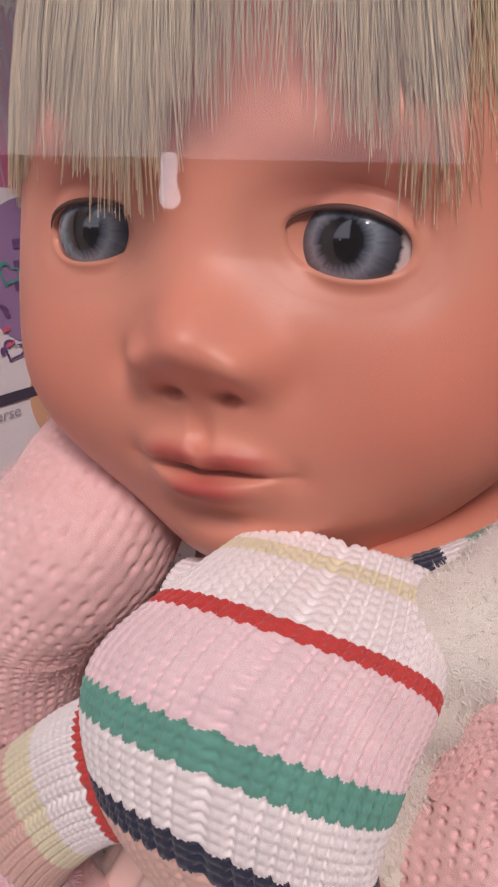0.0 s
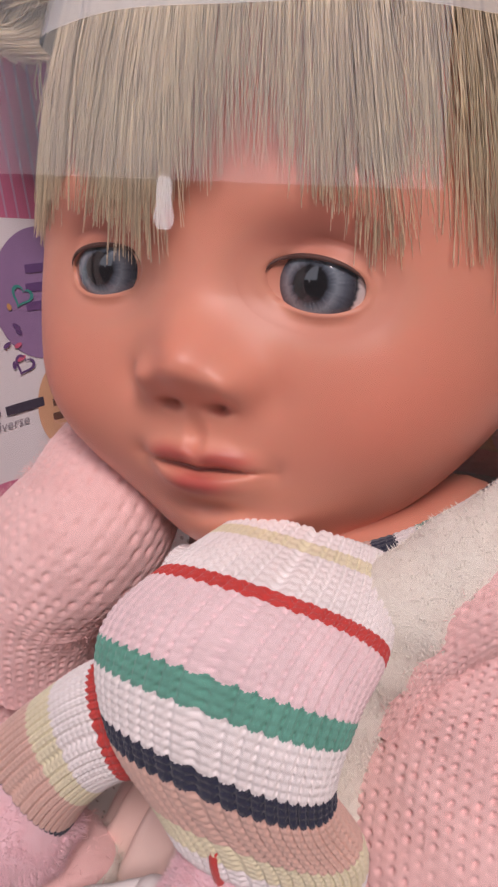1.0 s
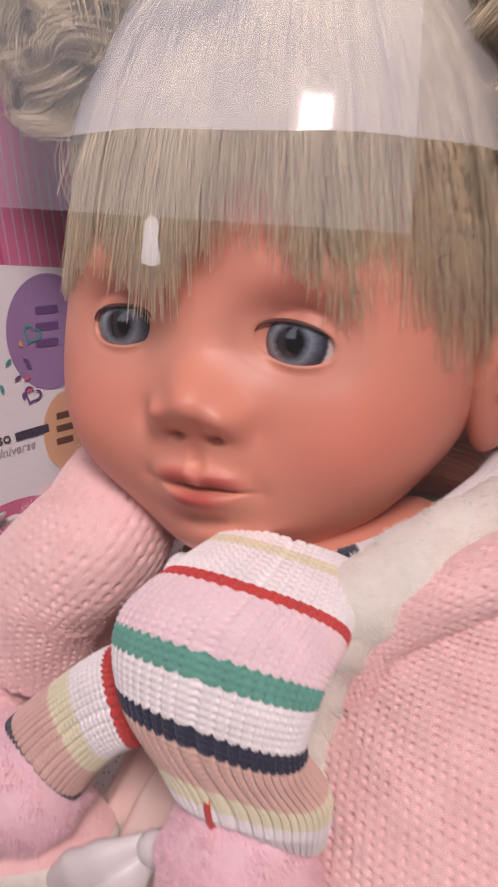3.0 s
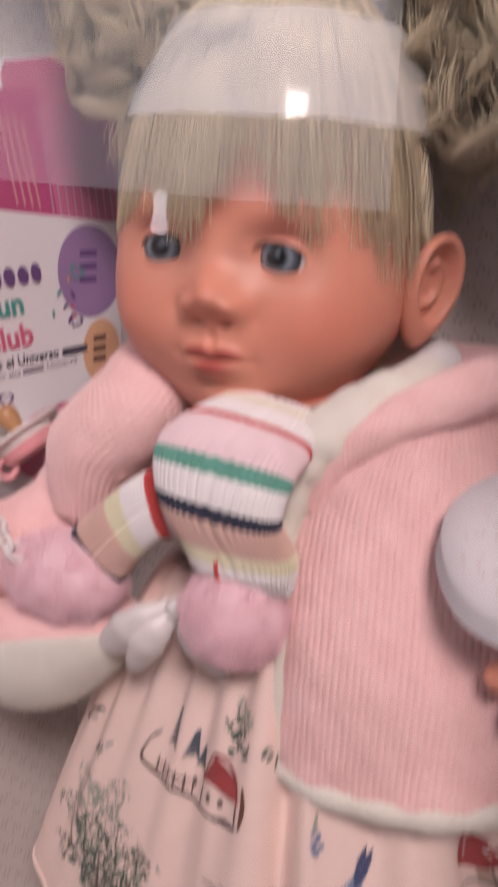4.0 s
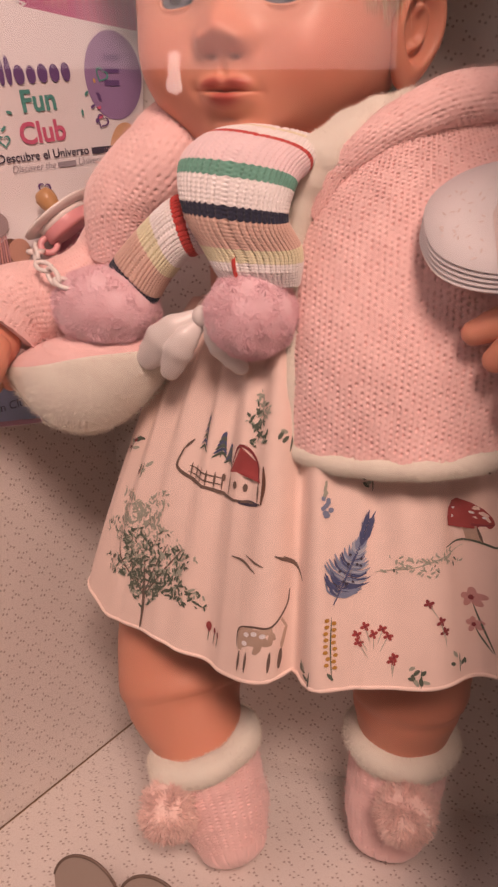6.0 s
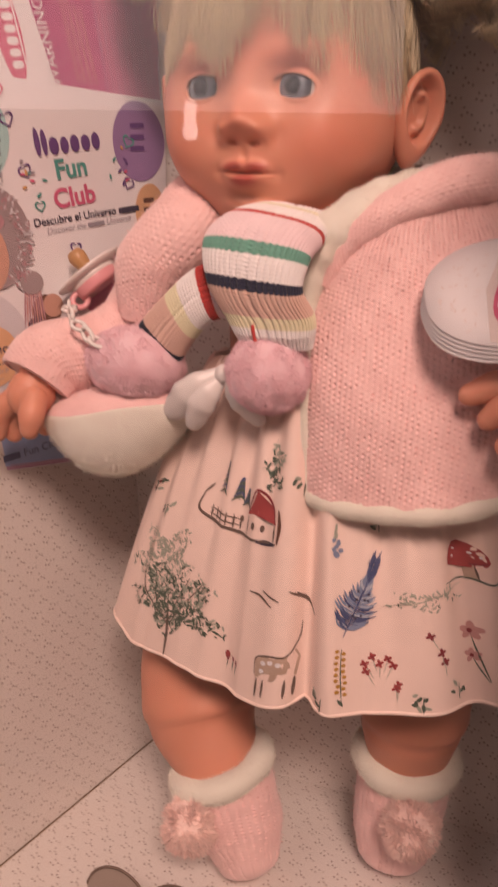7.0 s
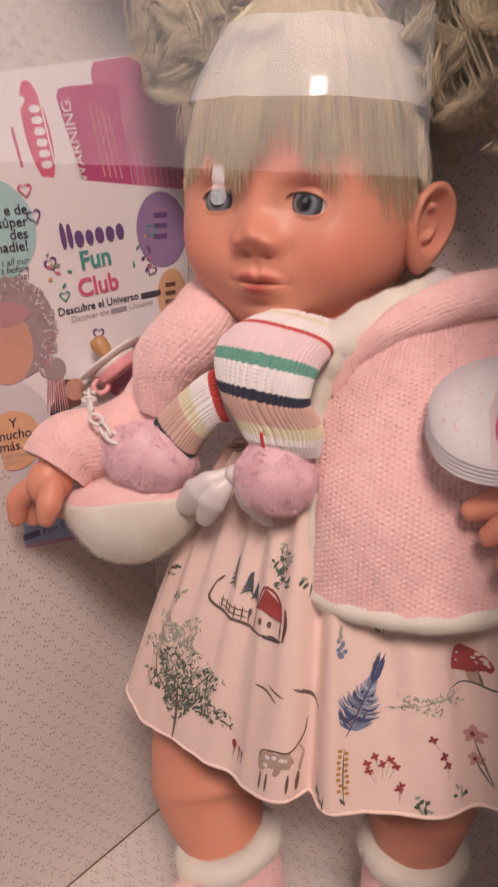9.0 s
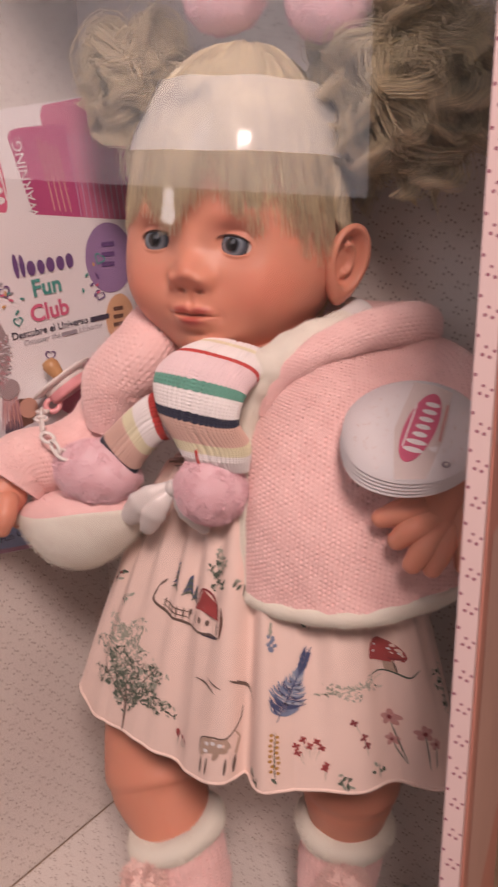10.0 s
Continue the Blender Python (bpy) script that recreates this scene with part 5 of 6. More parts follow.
# plain rounded shapes for the photographed toys
pr = Print(on_leaf)
pr.poly(blob(-0.0210, 0.2600, 0.0230, 0.0270, 0, 30), "cloth", 4)
pr.poly(blob(-0.0165, 0.3110, 0.0220, 0.0240, 0, 30), "taupe", 5)
pr.poly(blob(-0.0205, 0.3025, 0.0140, 0.0180, 0.1, 26), "skin", 6)
pr.poly(blob(-0.0210, 0.3175, 0.0135, 0.0060, 0.1, 20), "mauve", 7)
frng = np.random.default_rng(5)
for i in range(420):
    a = frng.uniform(-0.9, 3.7)
    rr = frng.uniform(0.70, 1.06)
    pr.poly(blob(-0.0165 + 0.0215 * rr * math.cos(a), 0.3080 + 0.0260 * rr * math.sin(a), frng.uniform(0.0006, 0.0016), 0.0005, a + frng.uniform(-0.7, 0.7), 6), ("taupe", "greypink", "cloth", "mauve")[int(frng.integers(0, 4))], 7)
for i in range(9):
    pr.line([(0.0005 + i * 0.0009, 0.290), (-0.001 + i * 0.0014, 0.2695)], 0.0009, "washpink" if i % 2 else "mauve", 6)
pr.poly(blob(0.0040, 0.2910, 0.0060, 0.0055, 0.3, 16), "taupe", 7)
pr.poly(blob(0.0110, 0.2770, 0.0075, 0.0085, 0.2, 18), "brown", 5)
pr.poly(blob(0.0145, 0.2800, 0.0056, 0.0056, 0.2, 16), "skin", 6)
pr.poly(blob(0.0060, 0.2680, 0.0055, 0.0070, 0.4, 16), "dark", 5)
pr.poly(blob(0.0170, 0.2660, 0.0085, 0.0055, 0.1, 16), "cloth", 6)
pr.poly(blob(0.0060, 0.2560, 0.0050, 0.0060, 0.1, 14), "mauve", 6)
pr.done("picture", leaflet, "soft beige and grey picture shapes")
pr = Print(on_leaf)
pr.poly(blob(-0.0190, 0.2575, 0.0140, 0.0146, 0, 32), "peach", 8)
for tx, z, sz, nm in (("Y", 0.2640, 0.0066, "dark"), ("mucho", 0.2585, 0.0066, "dark"), ("más...", 0.2530, 0.0066, "dark"), ("And much", 0.2492, 0.0038, "grey"), ("more...", 0.2462, 0.0038, "grey")):
    pr.words(tx, -0.0190, z, sz, radians(3), nm, 9, "CENTER", 0.2 if nm == "grey" else 0, 0.00008 if nm == "dark" else 0)
ROT = radians(11.5)
# the maker's mark as plain rounded shapes in its colour
x = 0.0
for h, wd in zip((1.45, 1.35, 0.9, 0.85, 0.9, 0.85, 0.9), (0.0036, 0.0036, 0.0062, 0.0055, 0.0062, 0.0062, 0.0058)):
    cx, cz = x + wd / 2, 0.0044 * h
    pr.poly(blob(0.0105 + cx * math.cos(ROT) - cz * math.sin(ROT), 0.3480 + cx * math.sin(ROT) + cz * math.cos(ROT), wd * 0.42, 0.0044 * h, ROT, 20), "purple", 4)
    x += wd
pr.words("Fun", 0.0205, 0.3390, 0.0125, ROT, "teal", 4, bold=0.00035)
pr.words("Club", 0.0192, 0.3255, 0.0125, ROT, "pink", 4, bold=0.00035)
pr.words("Descubre el Universo", 0.0075, 0.3165, 0.0054, radians(10), "dark", 4, bold=0.00008)
pr.line([(0.0560, 0.3262), (0.0685, 0.3284)], 0.0030, "dark", 4, 0.95)
pr.words("Discover the", 0.0140, 0.3132, 0.0043, radians(10), "grey", 4, shear=0.25)
pr.line([(0.0372, 0.3185), (0.0470, 0.3203)], 0.0023, "grey", 4, 0.95)
pr.words("Universe", 0.0482, 0.3193, 0.0043, radians(10), "grey", 4, shear=0.25)
for tx, z in (("e de", 0.3640), ("súper", 0.3585), ("des", 0.3530), ("nadie!", 0.3475)):
    pr.words(tx, -0.0065, z, 0.0066, radians(8), "dark", 4, "RIGHT", 0, 0.0001)
for tx, z in (("t all our", 0.3415), ("s before", 0.3380), ("else!", 0.3345)):
    pr.words(tx, -0.0068, z, 0.0042, radians(8), "dark", 4, "RIGHT", 0.2)
pr.words("e espe", 0.0060, 0.2165, 0.0064, radians(8), "navy", 4, bold=0.0001)
pr.line([(-0.0250, 0.2062), (-0.0075, 0.2085)], 0.0034, "navy", 4, 0.95)
pr.words("Fun Club is", -0.0055, 0.2072, 0.0056, radians(8), "navy", 4)
for i in range(4):
    pr.line([(0.0560 + 0.001 * i, 0.2990 - i * 0.004), (0.0770, 0.3015 - i * 0.004)], 0.0018, "mauve", 4, 0.95)
for i in range(3):
    pr.line([(0.0640, 0.3680 - i * 0.0055), (0.0725, 0.3690 - i * 0.0055)], 0.0026, "purple", 4, 0.95)
    pr.line([(0.0715, 0.3320 - i * 0.0045), (0.0780, 0.3330 - i * 0.0045)], 0.0024, "brown", 4, 0.95)
for x, z, r, nm, rt in ((-0.0035, 0.3630, 0.0038, "purple", 0.4), (0.0042, 0.3415, 0.0036, "purple", 0.5), (0.0112, 0.3262, 0.0030, "teal", 0.2), (0.0625, 0.3602, 0.0036, "teal", -0.4), (0.0625, 0.3400, 0.0034, "purple", -0.4), (0.0295, 0.3075, 0.0034, "purple", 0.0), (-0.0075, 0.3745, 0.0036, "pink", 0.2), (-0.0330, 0.2240, 0.0042, "purple", 0.3), (-0.0245, 0.2300, 0.0046, "pink", 0.0)):
    pr.outline(heart(x, z, r, rt), 0.0010, nm, 5)
crng = np.random.default_rng(3)
for i, nm in enumerate(("teal", "orange", "purple", "pink", "teal", "grey", "purple", "pink", "orange", "teal", "purple", "grey", "pink", "teal", "purple", "orange", "pink", "teal")):
    lft = i % 2
    x = (0.0085 if lft else 0.0565) + crng.uniform(-0.006, 0.006)
    z = 0.3345 + (0.0 if lft else 0.0125) + crng.uniform(-0.0095, 0.0115)
    pr.poly(blob(x, z, crng.uniform(0.0009, 0.0018), 0.0007, crng.uniform(0, 3.1), 9), nm, 5)
pr.done("lettering", leaflet, "dark, teal and pink lettering with small hearts")

# ---- swing tag on the cardigan ----
TC, TN = np.array([0.0500, 0.0862, 0.2905]), unit(np.array([0.06, -0.70, 0.71]))
TX = unit(np.cross([0, 0, 1.0], -TN))
TX = TX if TX[0] > 0 else -TX
TY = np.cross(TN, TX)
TY = TY if TY[2] > 0 else -TY
tag = thing("swing_tag", (0.05, 0.09, 0.265), "round pale printed paper tag of several leaves", "tag")


def tag_ring(k, n=64):
    a = np.linspace(0, 2 * np.pi, n, endpoint=False)
    r = 0.0255 * (1 + 0.02 * np.cos(2 * a))
    cut = np.maximum(-np.cos(a - 0.25), 0) ** 12 * 0.0012
    return np.stack([(r - cut) * np.cos(a) * k * 1.09, r * np.sin(a) * k * 1.00], -1)


for i in range(5):
    b = Buf()
    o = TC - TN * 0.0011 * i + TY * (-0.0008 * i) + TX * (-0.0002 * i)
    ro = 0.03 * i
    k = np.array([[math.cos(ro), -math.sin(ro)], [math.sin(ro), math.cos(ro)]])
    rows = []
    for q, dz in ((0.0, 0), (0.5, 0), (1.0, 0), (1.0, -0.0004), (0.0, -0.0004)):
        p = tag_ring(q) @ k.T
        bend = 0.0010 * (p[:, 0] / 0.025) ** 2
        rows.append(o + p[:, :1] * TX + p[:, 1:] * TY + TN * (dz - bend[:, None]))
    b.sheet(np.stack(rows), 0, closed=True)
    place(b.make("leaf", PAPER), tag)


def on_tag(p, lift):
    p = np.asarray(p, float)
    bend = 0.0010 * (p[:, :1] / 0.025) ** 2
    return TC + p[:, :1] * TX + p[:, 1:] * TY + TN * (0.00018 * lift - bend)


pr = Print(on_tag)
pr.poly([(-0.0035, -0.0235), (-0.0065, 0.0), (-0.0015, 0.0240), (0.0075, 0.0225), (0.0140, 0.0195), (0.0130, -0.0020), (0.0085, -0.0220)], "tagflower", 1)
pr.poly(blob(0.0035, 0.0015, 0.0062, 0.0172, radians(-13), 32), "pink", 2)
for i in range(7):
    t_ = i / 6 - 0.5
    pr.poly(blob(0.0046 + 0.0052 * t_, 0.0015 - 0.022 * t_ * -1, 0.0030 if i > 1 else 0.0042, 0.0012, radians(-13), 12), "white", 3)
pr.line([(0.0010, 0.0125), (-0.0022, -0.0080)], 0.0007, "white", 3, 0.9)
pr.poly(heart(0.0098, -0.0085, 0.0018, 0.4), "white", 3)
pr.line([(0.0130, 0.0130), (0.0115, -0.0050)], 0.0010, "washpink", 3, 0.9)
for i in range(70):
    a, r = crng.uniform(0, 6.28), 0.023 * math.sqrt(crng.uniform(0, 1))
    x, y_ = r * math.cos(a), r * math.sin(a)
    if -0.007 < x < 0.0135:
        continue
    pr.poly(blob(x, y_, crng.uniform(0.0006, 0.0012), 0.00035, crng.uniform(0, 3.1), 8), "tagflower", 1)
pr.poly(blob(0.0150, -0.0150, 0.0017, 0.0015, 0, 14), "grey", 3)
pr.done("print", tag, "pink oval mark and faint flower print")
b = Buf()
tube(b, smooth_path([on_tag(np.array([[0.0150, -0.0150]]), 3)[0], (0.0665, 0.082, 0.282), (0.068, 0.092, 0.281), (0.066, 0.101, 0.276)], 16), 0.0004, 6)
place(b.make("thread", WHITE_PLASTIC, None, "thin white thread"), tag)

# ---- dummy with chain ----
dummy = thing("pacifier", (-0.113, 0.082, 0.28), "pink and white toy pacifier with amber teat", "pacifier")
SC, SN = np.array([-0.1464, 0.1252, 0.2953]), unit(np.array([-0.604, -0.191, 0.774]))
SX = unit(np.array([0.503, 0.661, 0.556]))
SY = np.cross(SN, SX)


def turned(profile, n=40, squash=0.8):
    """A body turned about the dummy's axis: rows of (radius, height along the axis)."""
    a = np.linspace(0, 2 * np.pi, n, endpoint=False)
    return np.stack([SC + 0.74 * SN * h + 0.74 * r * (np.cos(a)[:, None] * SX + squash * np.sin(a)[:, None] * SY) for r, h in profile])


b = Buf()
b.sheet(turned([(0.0, 0.0005), (0.010, 0.0005), (0.020, 0.0012), (0.0240, 0.0022), (0.0248, 0.0018), (0.0245, 0.0008), (0.020, -0.0010), (0.010, -0.0018), (0.0, -0.0018)]), 0, closed=True)
place(b.make("shield", WHITE_PLASTIC, None, "white plastic shield"), dummy)
b = Buf()
b.sheet(turned([(0.0155, -0.0012), (0.0160, -0.0030), (0.0158, -0.0095), (0.0145, -0.0112), (0.0100, -0.0118), (0.0, -0.0118)]), 0, closed=True)
place(b.make("cap", PINK_PLASTIC, None, "pink plastic cap"), dummy)
b = Buf()
b.sheet(turned([(0.0152, 0.0), (0.0166, -0.0008), (0.0166, -0.0040), (0.0157, -0.0046)]), 0, closed=True)
place(b.make("collar", WHITE_PLASTIC), dummy)
b = Buf()
b.sheet(turned([(0.0048, 0.0), (0.0044, 0.005), (0.0058, 0.010), (0.0062, 0.014), (0.0045, 0.0175), (0.0, 0.0185)], squash=1.0), 0, closed=True)
place(b.make("teat", TEAT, None, "amber teat"), dummy)


def ring(c, e1, e2, r1, r2, w, mat, name, parent, label=""):
    a = np.linspace(0, 2 * np.pi, 33)
    b = Buf()
    tube(b, np.array(c) + r1 * np.cos(a)[:, None] * np.array(e1) + r2 * np.sin(a)[:, None] * np.array(e2), w, 10, caps=False)
    return place(b.make(name, mat, None, label), parent)


ring(SC + SX * 0.0150 - SN * 0.0035, SX, SN * 0.35 + SY * 0.94, 0.0060, 0.0070, 0.0011, WHITE_PLASTIC, "handle_ring", dummy)
ring(SC - SX * 0.0125 - SN * 0.0075, SX, SN, 0.0037, 0.0034, 0.0015, PINK_PLASTIC, "loop", dummy)
chain = thing("plastic_chain", (-0.14, 0.10, 0.265), "short white plastic chain clipped to the pacifier", "chain")
cp = smooth_path([(-0.1490, 0.1110, 0.2800), (-0.1400, 0.0985, 0.2800), (-0.1290, 0.0850, 0.2780), (-0.1170, 0.0765, 0.2720), (-0.1080, 0.0735, 0.2680)], 7)
CT, CNN, CB = frames_along(cp)
for i in range(7):
    e2 = (CNN if i % 2 else CB)[i]
    ring(cp[i], CT[i], e2, 0.0044, 0.0028, 0.0009, WHITE_PLASTIC, "link", chain)

# ---- scalloped card along the bottom of the window ----
BEIGE = material("beige_card", (0.45, 0.36, 0.31), rough=0.5, vary=0.06, scale=50, bump=0.03)
b = Buf()
xs = np.linspace(-0.0850, 0.0812, 700)
ph = ((xs + 0.0715) / 0.0275 + 0.5) % 1.0 - 0.5
zt = 0.0725 + 0.06 * (xs + 0.0715) - 0.0165 * (1 - np.sqrt(np.maximum(1 - (ph * 1.92) ** 2, 0)))
yy = FRONT + 0.0012
top, bot = np.stack([xs, np.full(700, yy), zt], -1), np.stack([xs, np.full(700, yy), np.full(700, 0.0005)], -1)
b.sheet(np.stack([bot, top]), 0)
b.sheet(np.stack([bot, top]) + np.array([0, 0.0006, 0]), 0, flip=True)
place(b.make("scalloped_edge", BEIGE, None, "beige scalloped card edge"), box)
b = Buf()
tube(b, top + np.array([0, 0.0003, 0]), 0.0006, 6, caps=False)
place(b.make("edge_line", INK["sepia"], None, "thin dark outline"), box)


# ---- woodland prints on the skirt ----
def motif(a0, v0, rot=0.0, size=1.0):
    rx = 0.048 + 0.058 * v0 ** 0.8
    ry = 0.036 + 0.0115 * v0 ** 0.8
    arc = math.hypot(rx * math.cos(a0), ry * math.sin(a0))
    c, s = math.cos(rot) * size, math.sin(rot) * size

    def to3d(p, lift):
        p = np.asarray(p, float)
        x, z = p[:, 0] * c - p[:, 1] * s, p[:, 0] * s + p[:, 1] * c
        return skirt(a0 + x / arc, np.clip(v0 - z / 0.146, 0, 0.953), 0.00025 + 0.00010 * lift)
    return Print(to3d)


mr = np.random.default_rng(11)


def leafy(pr, n, cx, cz, rx, rz, dark="leaf", pale="leafpale", size=0.0013, gap=0.35):
    for i in range(n):
        a, r = mr.uniform(0, 6.28), math.sqrt(mr.uniform(0, 1))
        edge = 0.75 + 0.25 * math.sin(a * 5 + cx * 900)
        x, z = cx + rx * r * edge * math.cos(a), cz + rz * r * edge * math.sin(a)
        k = mr.uniform(0.5, 1.2) * size
        nm = dark if mr.uniform() > gap + 0.35 * (z > cz) else pale
        pr.poly(blob(x, z, k, k * 0.36, mr.uniform(0.2, 2.9), 6), nm, 2 if nm == dark else 1)


def flower(pr, x, z, r, petal="washpink", core="wine", n=5):
    for i in range(n):
        a = i * 6.28 / n + mr.uniform(0, 0.6)
        pr.poly(blob(x + r * 0.6 * math.cos(a), z + r * 0.6 * math.sin(a), r * 0.55, r * 0.38, a, 8), petal, 1)
    pr.poly(blob(x, z, r * 0.3, r * 0.3, 0, 8), core, 2)


# leafy tree
pr = motif(-0.66, 0.72, 0.0, 1.36)
pr.line([(0.004, -0.026), (0.0035, -0.014), (0.001, 0.0)], 0.0011, "sepia", 1)
for q in (-0.012, -0.006, 0.009, 0.014):
    pr.line([(0.0035, -0.013), (q * 0.6, -0.004), (q, 0.006)], 0.0006, "sepia", 1)
leafy(pr, 620, 0.004, -0.004, 0.0215, 0.0130, gap=0.28, size=0.0010)
leafy(pr, 460, -0.004, 0.009, 0.0175, 0.0145, gap=0.68, size=0.0009)
pr.done("tree_print", dress, "green leafy tree print")
# cottage with firs and a bush
pr = motif(-0.25, 0.42, 0.0, 1.12)
pr.line([(-0.019, 0.004), (-0.020, -0.003), (-0.012, -0.0065), (0.004, -0.0085), (0.016, -0.0085)], 0.0013, "sepia")
pr.line([(-0.019, 0.004), (-0.016, 0.0075)], 0.0010, "sepia")
pr.poly([(0.0025, 0.0000), (0.0065, 0.0095), (0.0135, 0.0045), (0.0155, -0.0015), (0.0075, 0.0005)], "red")
pr.line([(0.0025, 0.0), (0.0062, 0.0098), (0.0135, 0.0046), (0.0150, -0.002)], 0.0009, "wine", 2)
pr.line([(0.0030, -0.0005), (0.0028, -0.008)], 0.0006, "sepia")
pr.line([(0.0148, -0.0020), (0.0150, -0.008)], 0.0007, "sepia")
for x, z in ((0.0060, -0.0035), (0.0098, -0.0040), (-0.001, -0.0030)):
    pr.poly(blob(x, z, 0.0009, 0.0014, 0, 8), "sepia", 2)
for i in range(6):
    pr.line([(-0.0145 + i * 0.0026, -0.0005 - i * 0.0003), (-0.0143 + i * 0.0026, -0.0055 - i * 0.0004)], 0.0007, "sepia")
pr.line([(-0.0155, -0.0018), (-0.0010, -0.0035)], 0.0006, "sepia")
pr.line([(-0.0155, -0.0040), (-0.0010, -0.0058)], 0.0006, "sepia")
pr.line([(0.0080, -0.0090), (0.0155, -0.0088)], 0.0020, "dark")
pr.line([(0.0165, -0.0085), (0.0170, -0.0020), (0.0162, 0.004)], 0.0014, "brown")
for x, z, h in ((-0.0105, 0.0060, 0.012), (-0.0035, 0.0045, 0.008), (0.0005, 0.0030, 0.006)):
    pr.line([(x, z - 0.001), (x + 0.0006, z + h)], 0.0006, "leaf")
    for k in range(6):
        ww = 0.0024 * (1 - k / 7)
        pr.line([(x - ww, z + h * k / 6 - 0.0012), (x + 0.0004, z + h * k / 6 + 0.0006), (x + ww, z + h * k / 6 - 0.0012)], 0.0010, "navy" if k % 2 else "leaf")
leafy(pr, 90, 0.0125, 0.0185, 0.0055, 0.0100, gap=0.3, size=0.0012)
pr.done("cottage_print", dress, "small cottage with red roof print")
# plain sandy shape with dark strokes near the hem
pr = motif(0.03, 0.84)
pr.poly([(-0.0075, -0.004), (-0.0080, 0.0035), (-0.004, 0.0055), (0.003, 0.005), (0.008, 0.0075), (0.0095, 0.003), (0.0085, -0.0045), (0.0, -0.0052)], "sand")
pr.line([(-0.0080, -0.003), (-0.0078, 0.004), (-0.002, 0.0058), (0.005, 0.0055), (0.0088, 0.0115), (0.0095, 0.018)], 0.0008, "sepia", 2)
for x in (-0.0065, -0.0035, 0.0050, 0.0080):
    pr.line([(x, -0.0045), (x - 0.0003, -0.0125)], 0.0011, "sepia", 2)
for x, z in ((-0.004, 0.0025), (-0.001, 0.003), (-0.0045, -0.001), (0.0022, 0.0022)):
    pr.poly(blob(x, z, 0.0012, 0.0010, 0, 9), "white", 3)
pr.done("sandy_print", dress, "sandy brown print with dark strokes")
pr = motif(-0.19, 0.86)
pr.poly(blob(-0.0035, 0.0015, 0.0017, 0.0019, 0, 9), "red")
for x in (-0.0035, 0.0000, 0.0026):
    pr.line([(x, -0.005), (x + 0.0003, 0.001)], 0.0005, "leaf")
    pr.poly(blob(x + 0.0003, 0.0008 - abs(x) * 0.2, 0.0007, 0.0013, 0.2, 7), "wine", 2)
pr.done("tulip_print", dress, "tiny red tulip print")
pr = motif(0.04, 0.64)
pr.line([(-0.0150, 0.0015), (-0.009, 0.0003), (-0.0035, -0.0030)], 0.0010, "sepia")
pr.line([(-0.0085, 0.0030), (-0.0040, 0.0010), (-0.0005, -0.0005)], 0.0008, "sepia")
pr.line([(0.0030, 0.0035), (0.0075, -0.0005), (0.0125, -0.0075)], 0.0012, "sepia")
pr.line([(0.0055, 0.0025), (0.0100, -0.0035)], 0.0006, "sepia")
pr.done("twig_print", dress, "dark twig print")
# blue feather
pr = motif(0.40, 0.61, radians(-24), 1.15)
for i in range(110):
    t_ = i / 109
    z = -0.014 + 0.027 * t_
    wd = (0.0062 * math.exp(-((t_ - 0.22) / 0.30) ** 2) + 0.0016 * math.exp(-((t_ - 0.85) / 0.16) ** 2) + 0.0006) * mr.uniform(0.65, 1.1)
    s_ = 1 if i % 2 else -1
    tone = mr.choice(["bluewash", "bluewash", "paleblue", "navy"]) if t_ < 0.68 else "navy"
    pr.line([(0, z), (s_ * wd * 0.6, z + 0.0010), (s_ * wd, z + 0.0032)], mr.uniform(0.0004, 0.0009), tone, 1 + i % 3)
pr.line([(0.0003, -0.0165), (0, 0.0), (0.0004, 0.0125)], 0.0007, "navy", 3)
for i in range(9):
    pr.poly(blob(mr.uniform(-0.003, 0.003), mr.uniform(-0.011, 0.002), 0.0005, 0.0005, 0, 6), "dark", 4)
pr.done("feather_print", dress, "blue feather print")
pr = motif(0.28, 0.47)
for i in range(14):
    pr.poly(blob(mr.normal() * 0.0006, -0.005 + 0.0009 * i, 0.0011 - 0.00005 * i, 0.0010, 0, 7), "bluewash" if i < 8 else "leafpale")
pr.done("drop_print", dress, "pale blue wash print")
# ochre stem, red sprays, leaves
pr = motif(0.30, 0.84)
pr.line([(0.0005, -0.0125), (0, 0.0), (0.0003, 0.0115)], 0.0005, "leaf")
for i in range(16):
    pr.poly(blob((-1) ** i * mr.uniform(0.0008, 0.0019), -0.0075 + i * 0.0012, 0.0009, 0.0008, 0, 7), "ochre", 2)
pr.line([(-0.001, -0.0095), (0.001, -0.0125)], 0.0012, "leaf")
pr.done("yellow_flower_print", dress, "yellow flower stem print")
for a0, v0, fl in ((0.47, 0.81, ((-0.006, 0.0), (-0.003, 0.0032), (0.0, 0.0002), (0.0035, 0.002), (0.0055, -0.0006), (-0.0055, -0.003))), (0.54, 0.88, ((0, 0), (0.0008, 0.0015))), (0.76, 0.79, ((0, -0.003), (-0.001, 0.001), (-0.0045, 0.0085)))):
    pr = motif(a0, v0)
    for x, z in fl:
        pr.line([(x, z), (x * 0.4, z - 0.006)], 0.0003, "leafpale")
        flower(pr, x, z, 0.0017, "red" if v0 > 0.8 else "wine", "wine", 4)
    pr.done("red_flower_print", dress, "small red flower print")
pr = motif(1.0, 0.77)
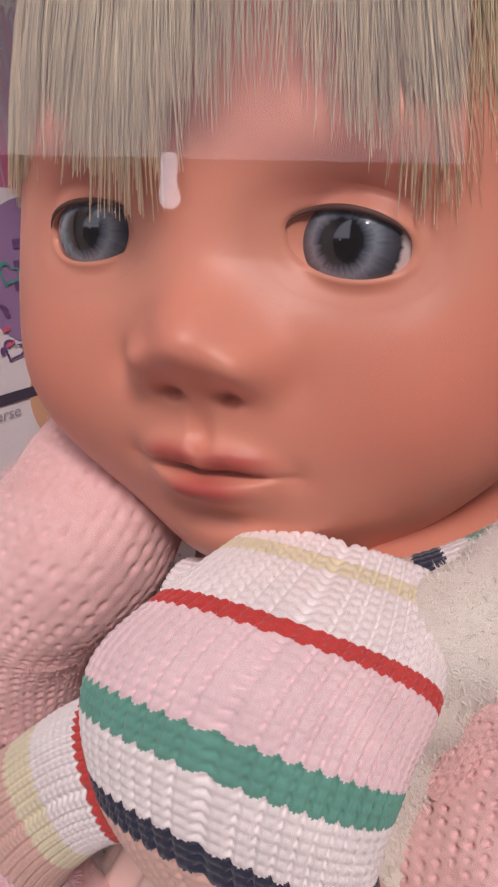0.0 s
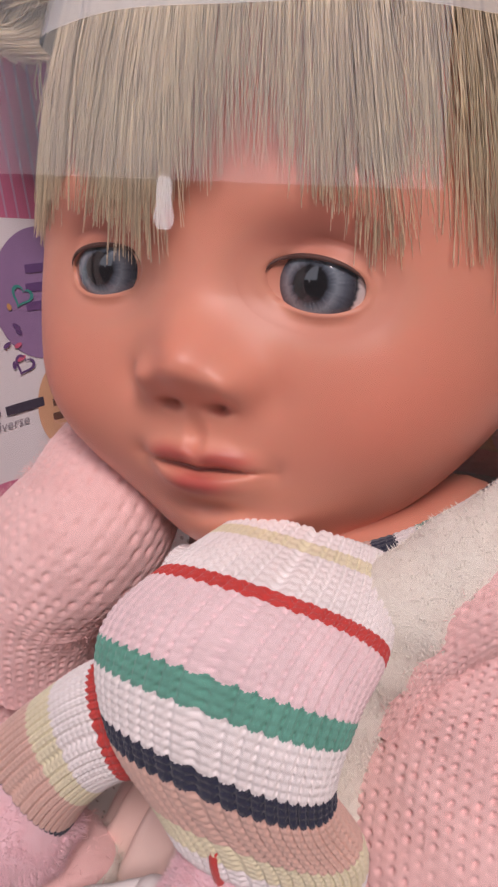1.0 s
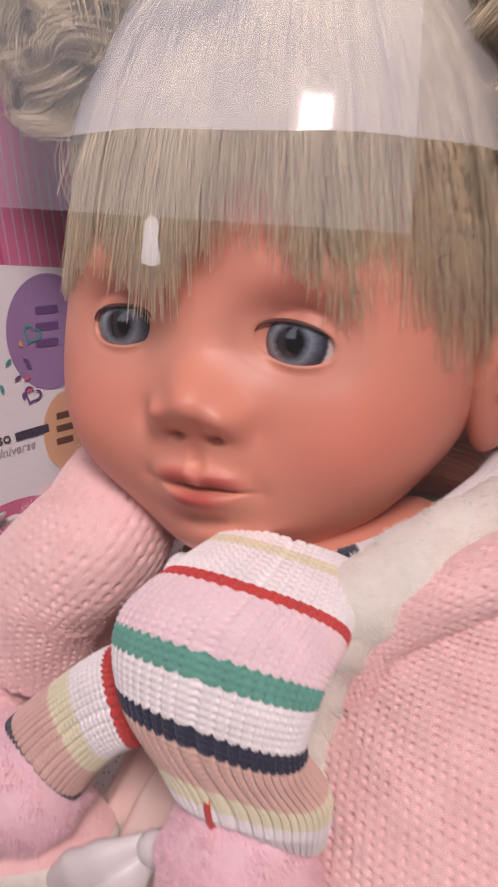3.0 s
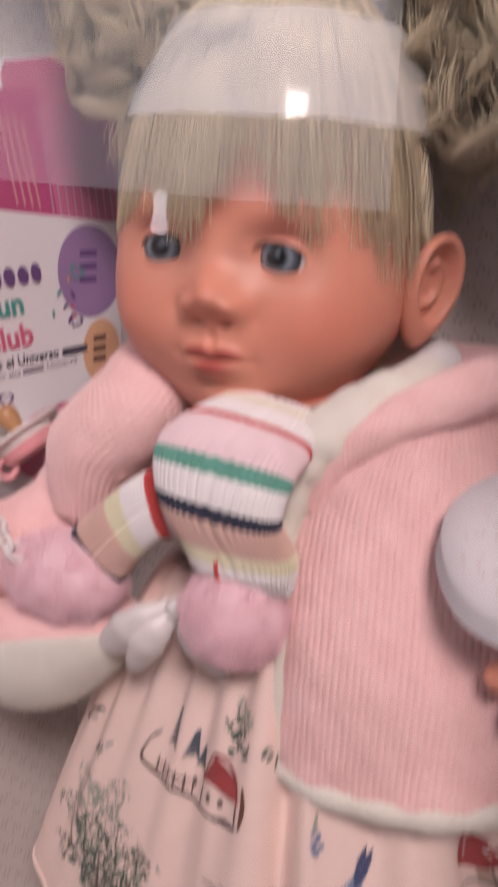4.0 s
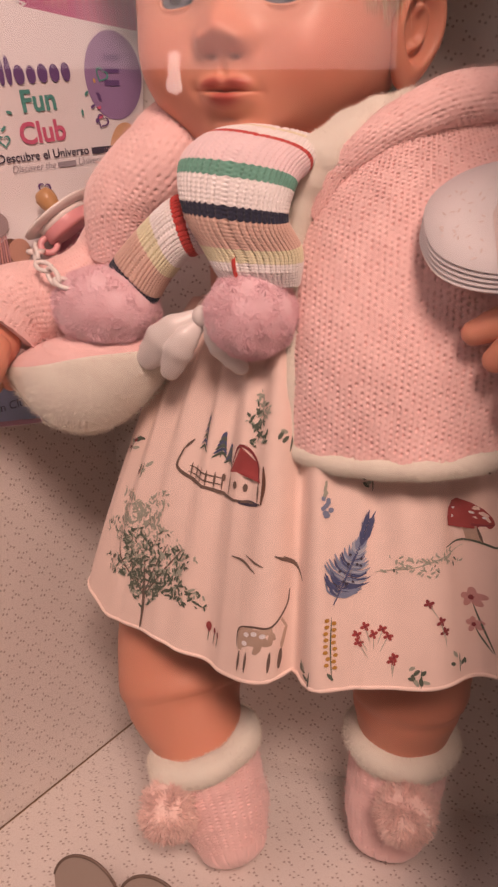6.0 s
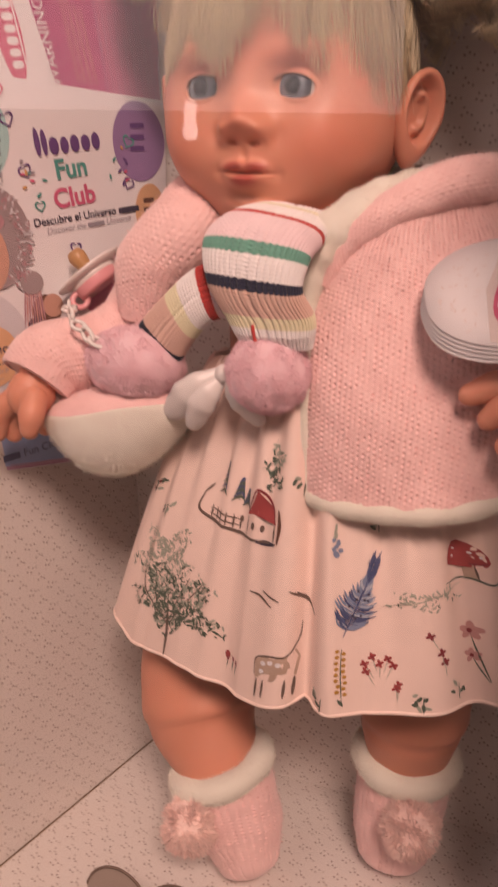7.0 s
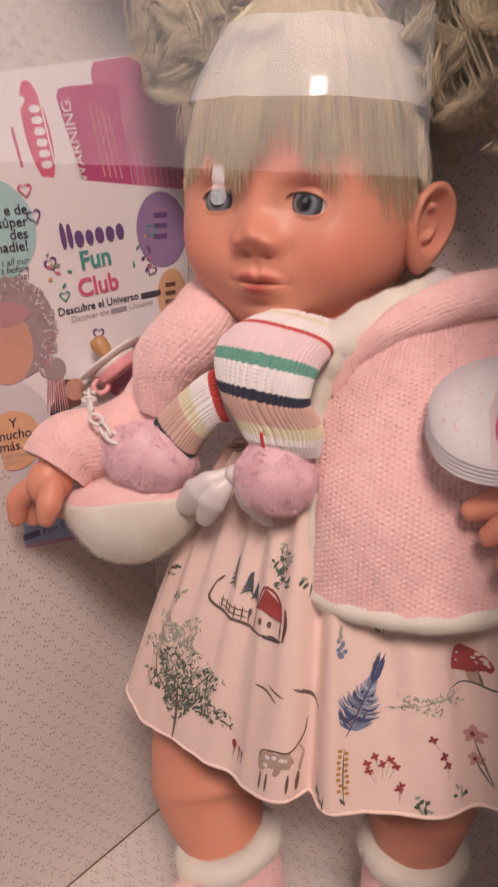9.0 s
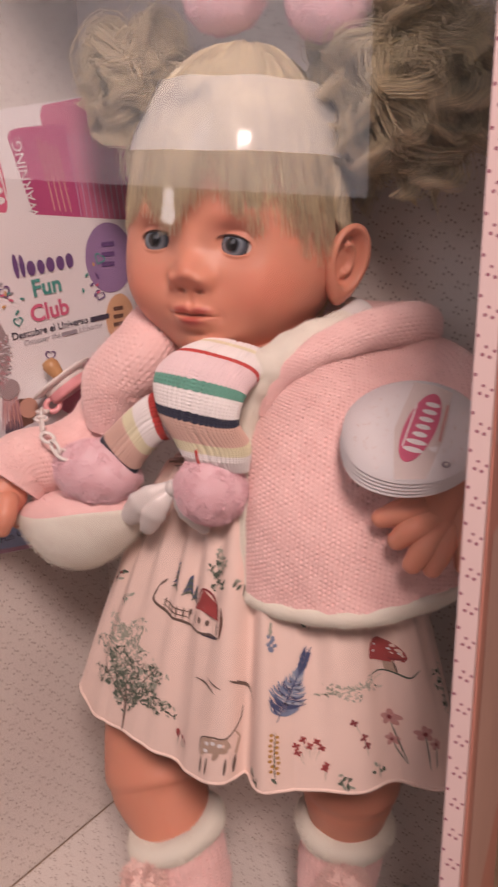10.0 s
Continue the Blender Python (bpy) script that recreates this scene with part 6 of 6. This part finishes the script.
for x, z, r in ((-0.0035, 0.004, 0.0036), (-0.004, -0.0065, 0.0028), (0.0065, -0.001, 0.0036), (0.0105, -0.006, 0.0026)):
    pr.line([(x, z), (x * 0.6 + 0.002, -0.017)], 0.0005, "leaf")
    flower(pr, x, z, r)
pr.done("pink_flower_print", dress, "dusky pink flower print")
for a0, v0, n in ((0.64, 0.92, 8), (0.22, 0.93, 4), (0.82, 0.90, 5), (0.50, 0.42, 7), (-1.0, 0.42, 6), (-1.22, 0.60, 6), (-0.80, 0.47, 5), (0.10, 0.33, 5), (-1.32, 0.8, 6)):
    pr = motif(a0, v0)
    for i in range(n):
        pr.poly(blob(mr.uniform(-0.003, 0.003), mr.uniform(-0.002, 0.004), mr.uniform(0.0011, 0.0019), 0.0007, mr.uniform(0, 3), 8), ("leaf", "leafpale", "wine" if a0 < -0.7 else "leaf")[i % 3], 1)
    pr.line([(0, -0.004), (0.0006, 0.003)], 0.0005, "leaf")
    pr.done("sprig_print", dress, "small green sprig print")
pr = motif(0.68, 0.635)
leafy(pr, 70, 0.003, 0.0, 0.0190, 0.0048, gap=0.85, size=0.0011)
pr.line([(-0.014, -0.002), (-0.004, -0.0005), (0.010, 0.0015), (0.02, 0.0045)], 0.0004, "leafpale")
pr.done("undergrowth_print", dress, "pale green undergrowth print")
# toadstool
pr = motif(0.98, 0.53)
pr.poly([(-0.0068, -0.0030), (-0.0064, 0.0000), (-0.0050, 0.0030), (-0.0030, 0.0056), (-0.0012, 0.0066), (0.0012, 0.0058), (0.0040, 0.0036), (0.0062, 0.0008), (0.0068, -0.0018), (0.0050, -0.0034), (0.001, -0.0042), (-0.004, -0.0040)], "red")
pr.line([(-0.0065, -0.0028), (-0.002, -0.0030), (0.0060, -0.0020)], 0.0011, "wine", 2)
for x, z in ((-0.003, 0.003), (0.001, 0.002), (0.0035, 0.0005), (-0.004, 0.0)):
    pr.poly(blob(x, z, 0.0006, 0.0005, 0, 7), "white", 3)
pr.poly([(-0.0012, -0.0030), (0.0016, -0.0030), (0.0022, -0.0090), (-0.0008, -0.0090)], "sand")
pr.line([(0.0016, -0.0035), (0.0022, -0.0092)], 0.0006, "sepia", 2)
pr.line([(-0.009, -0.0105), (0.0, -0.0088), (0.006, -0.0105), (0.0115, -0.0075)], 0.0009, "leaf")
pr.done("toadstool_print", dress, "red toadstool print")
pr = motif(1.52, 0.66)
leafy(pr, 170, 0.0, 0.0, 0.0110, 0.0170, gap=0.15, size=0.0014)
pr.done("tree_print", dress, "dark leafy tree print")
pr = motif(1.0, 0.40)
leafy(pr, 40, 0.0, 0.0, 0.0130, 0.0030, "brown", "wine", 0.0012, 0.3)
pr.line([(-0.014, 0.0), (0.0, 0.001), (0.014, -0.001)], 0.0007, "brown")
pr.done("berry_print", dress, "brown berry branch print")
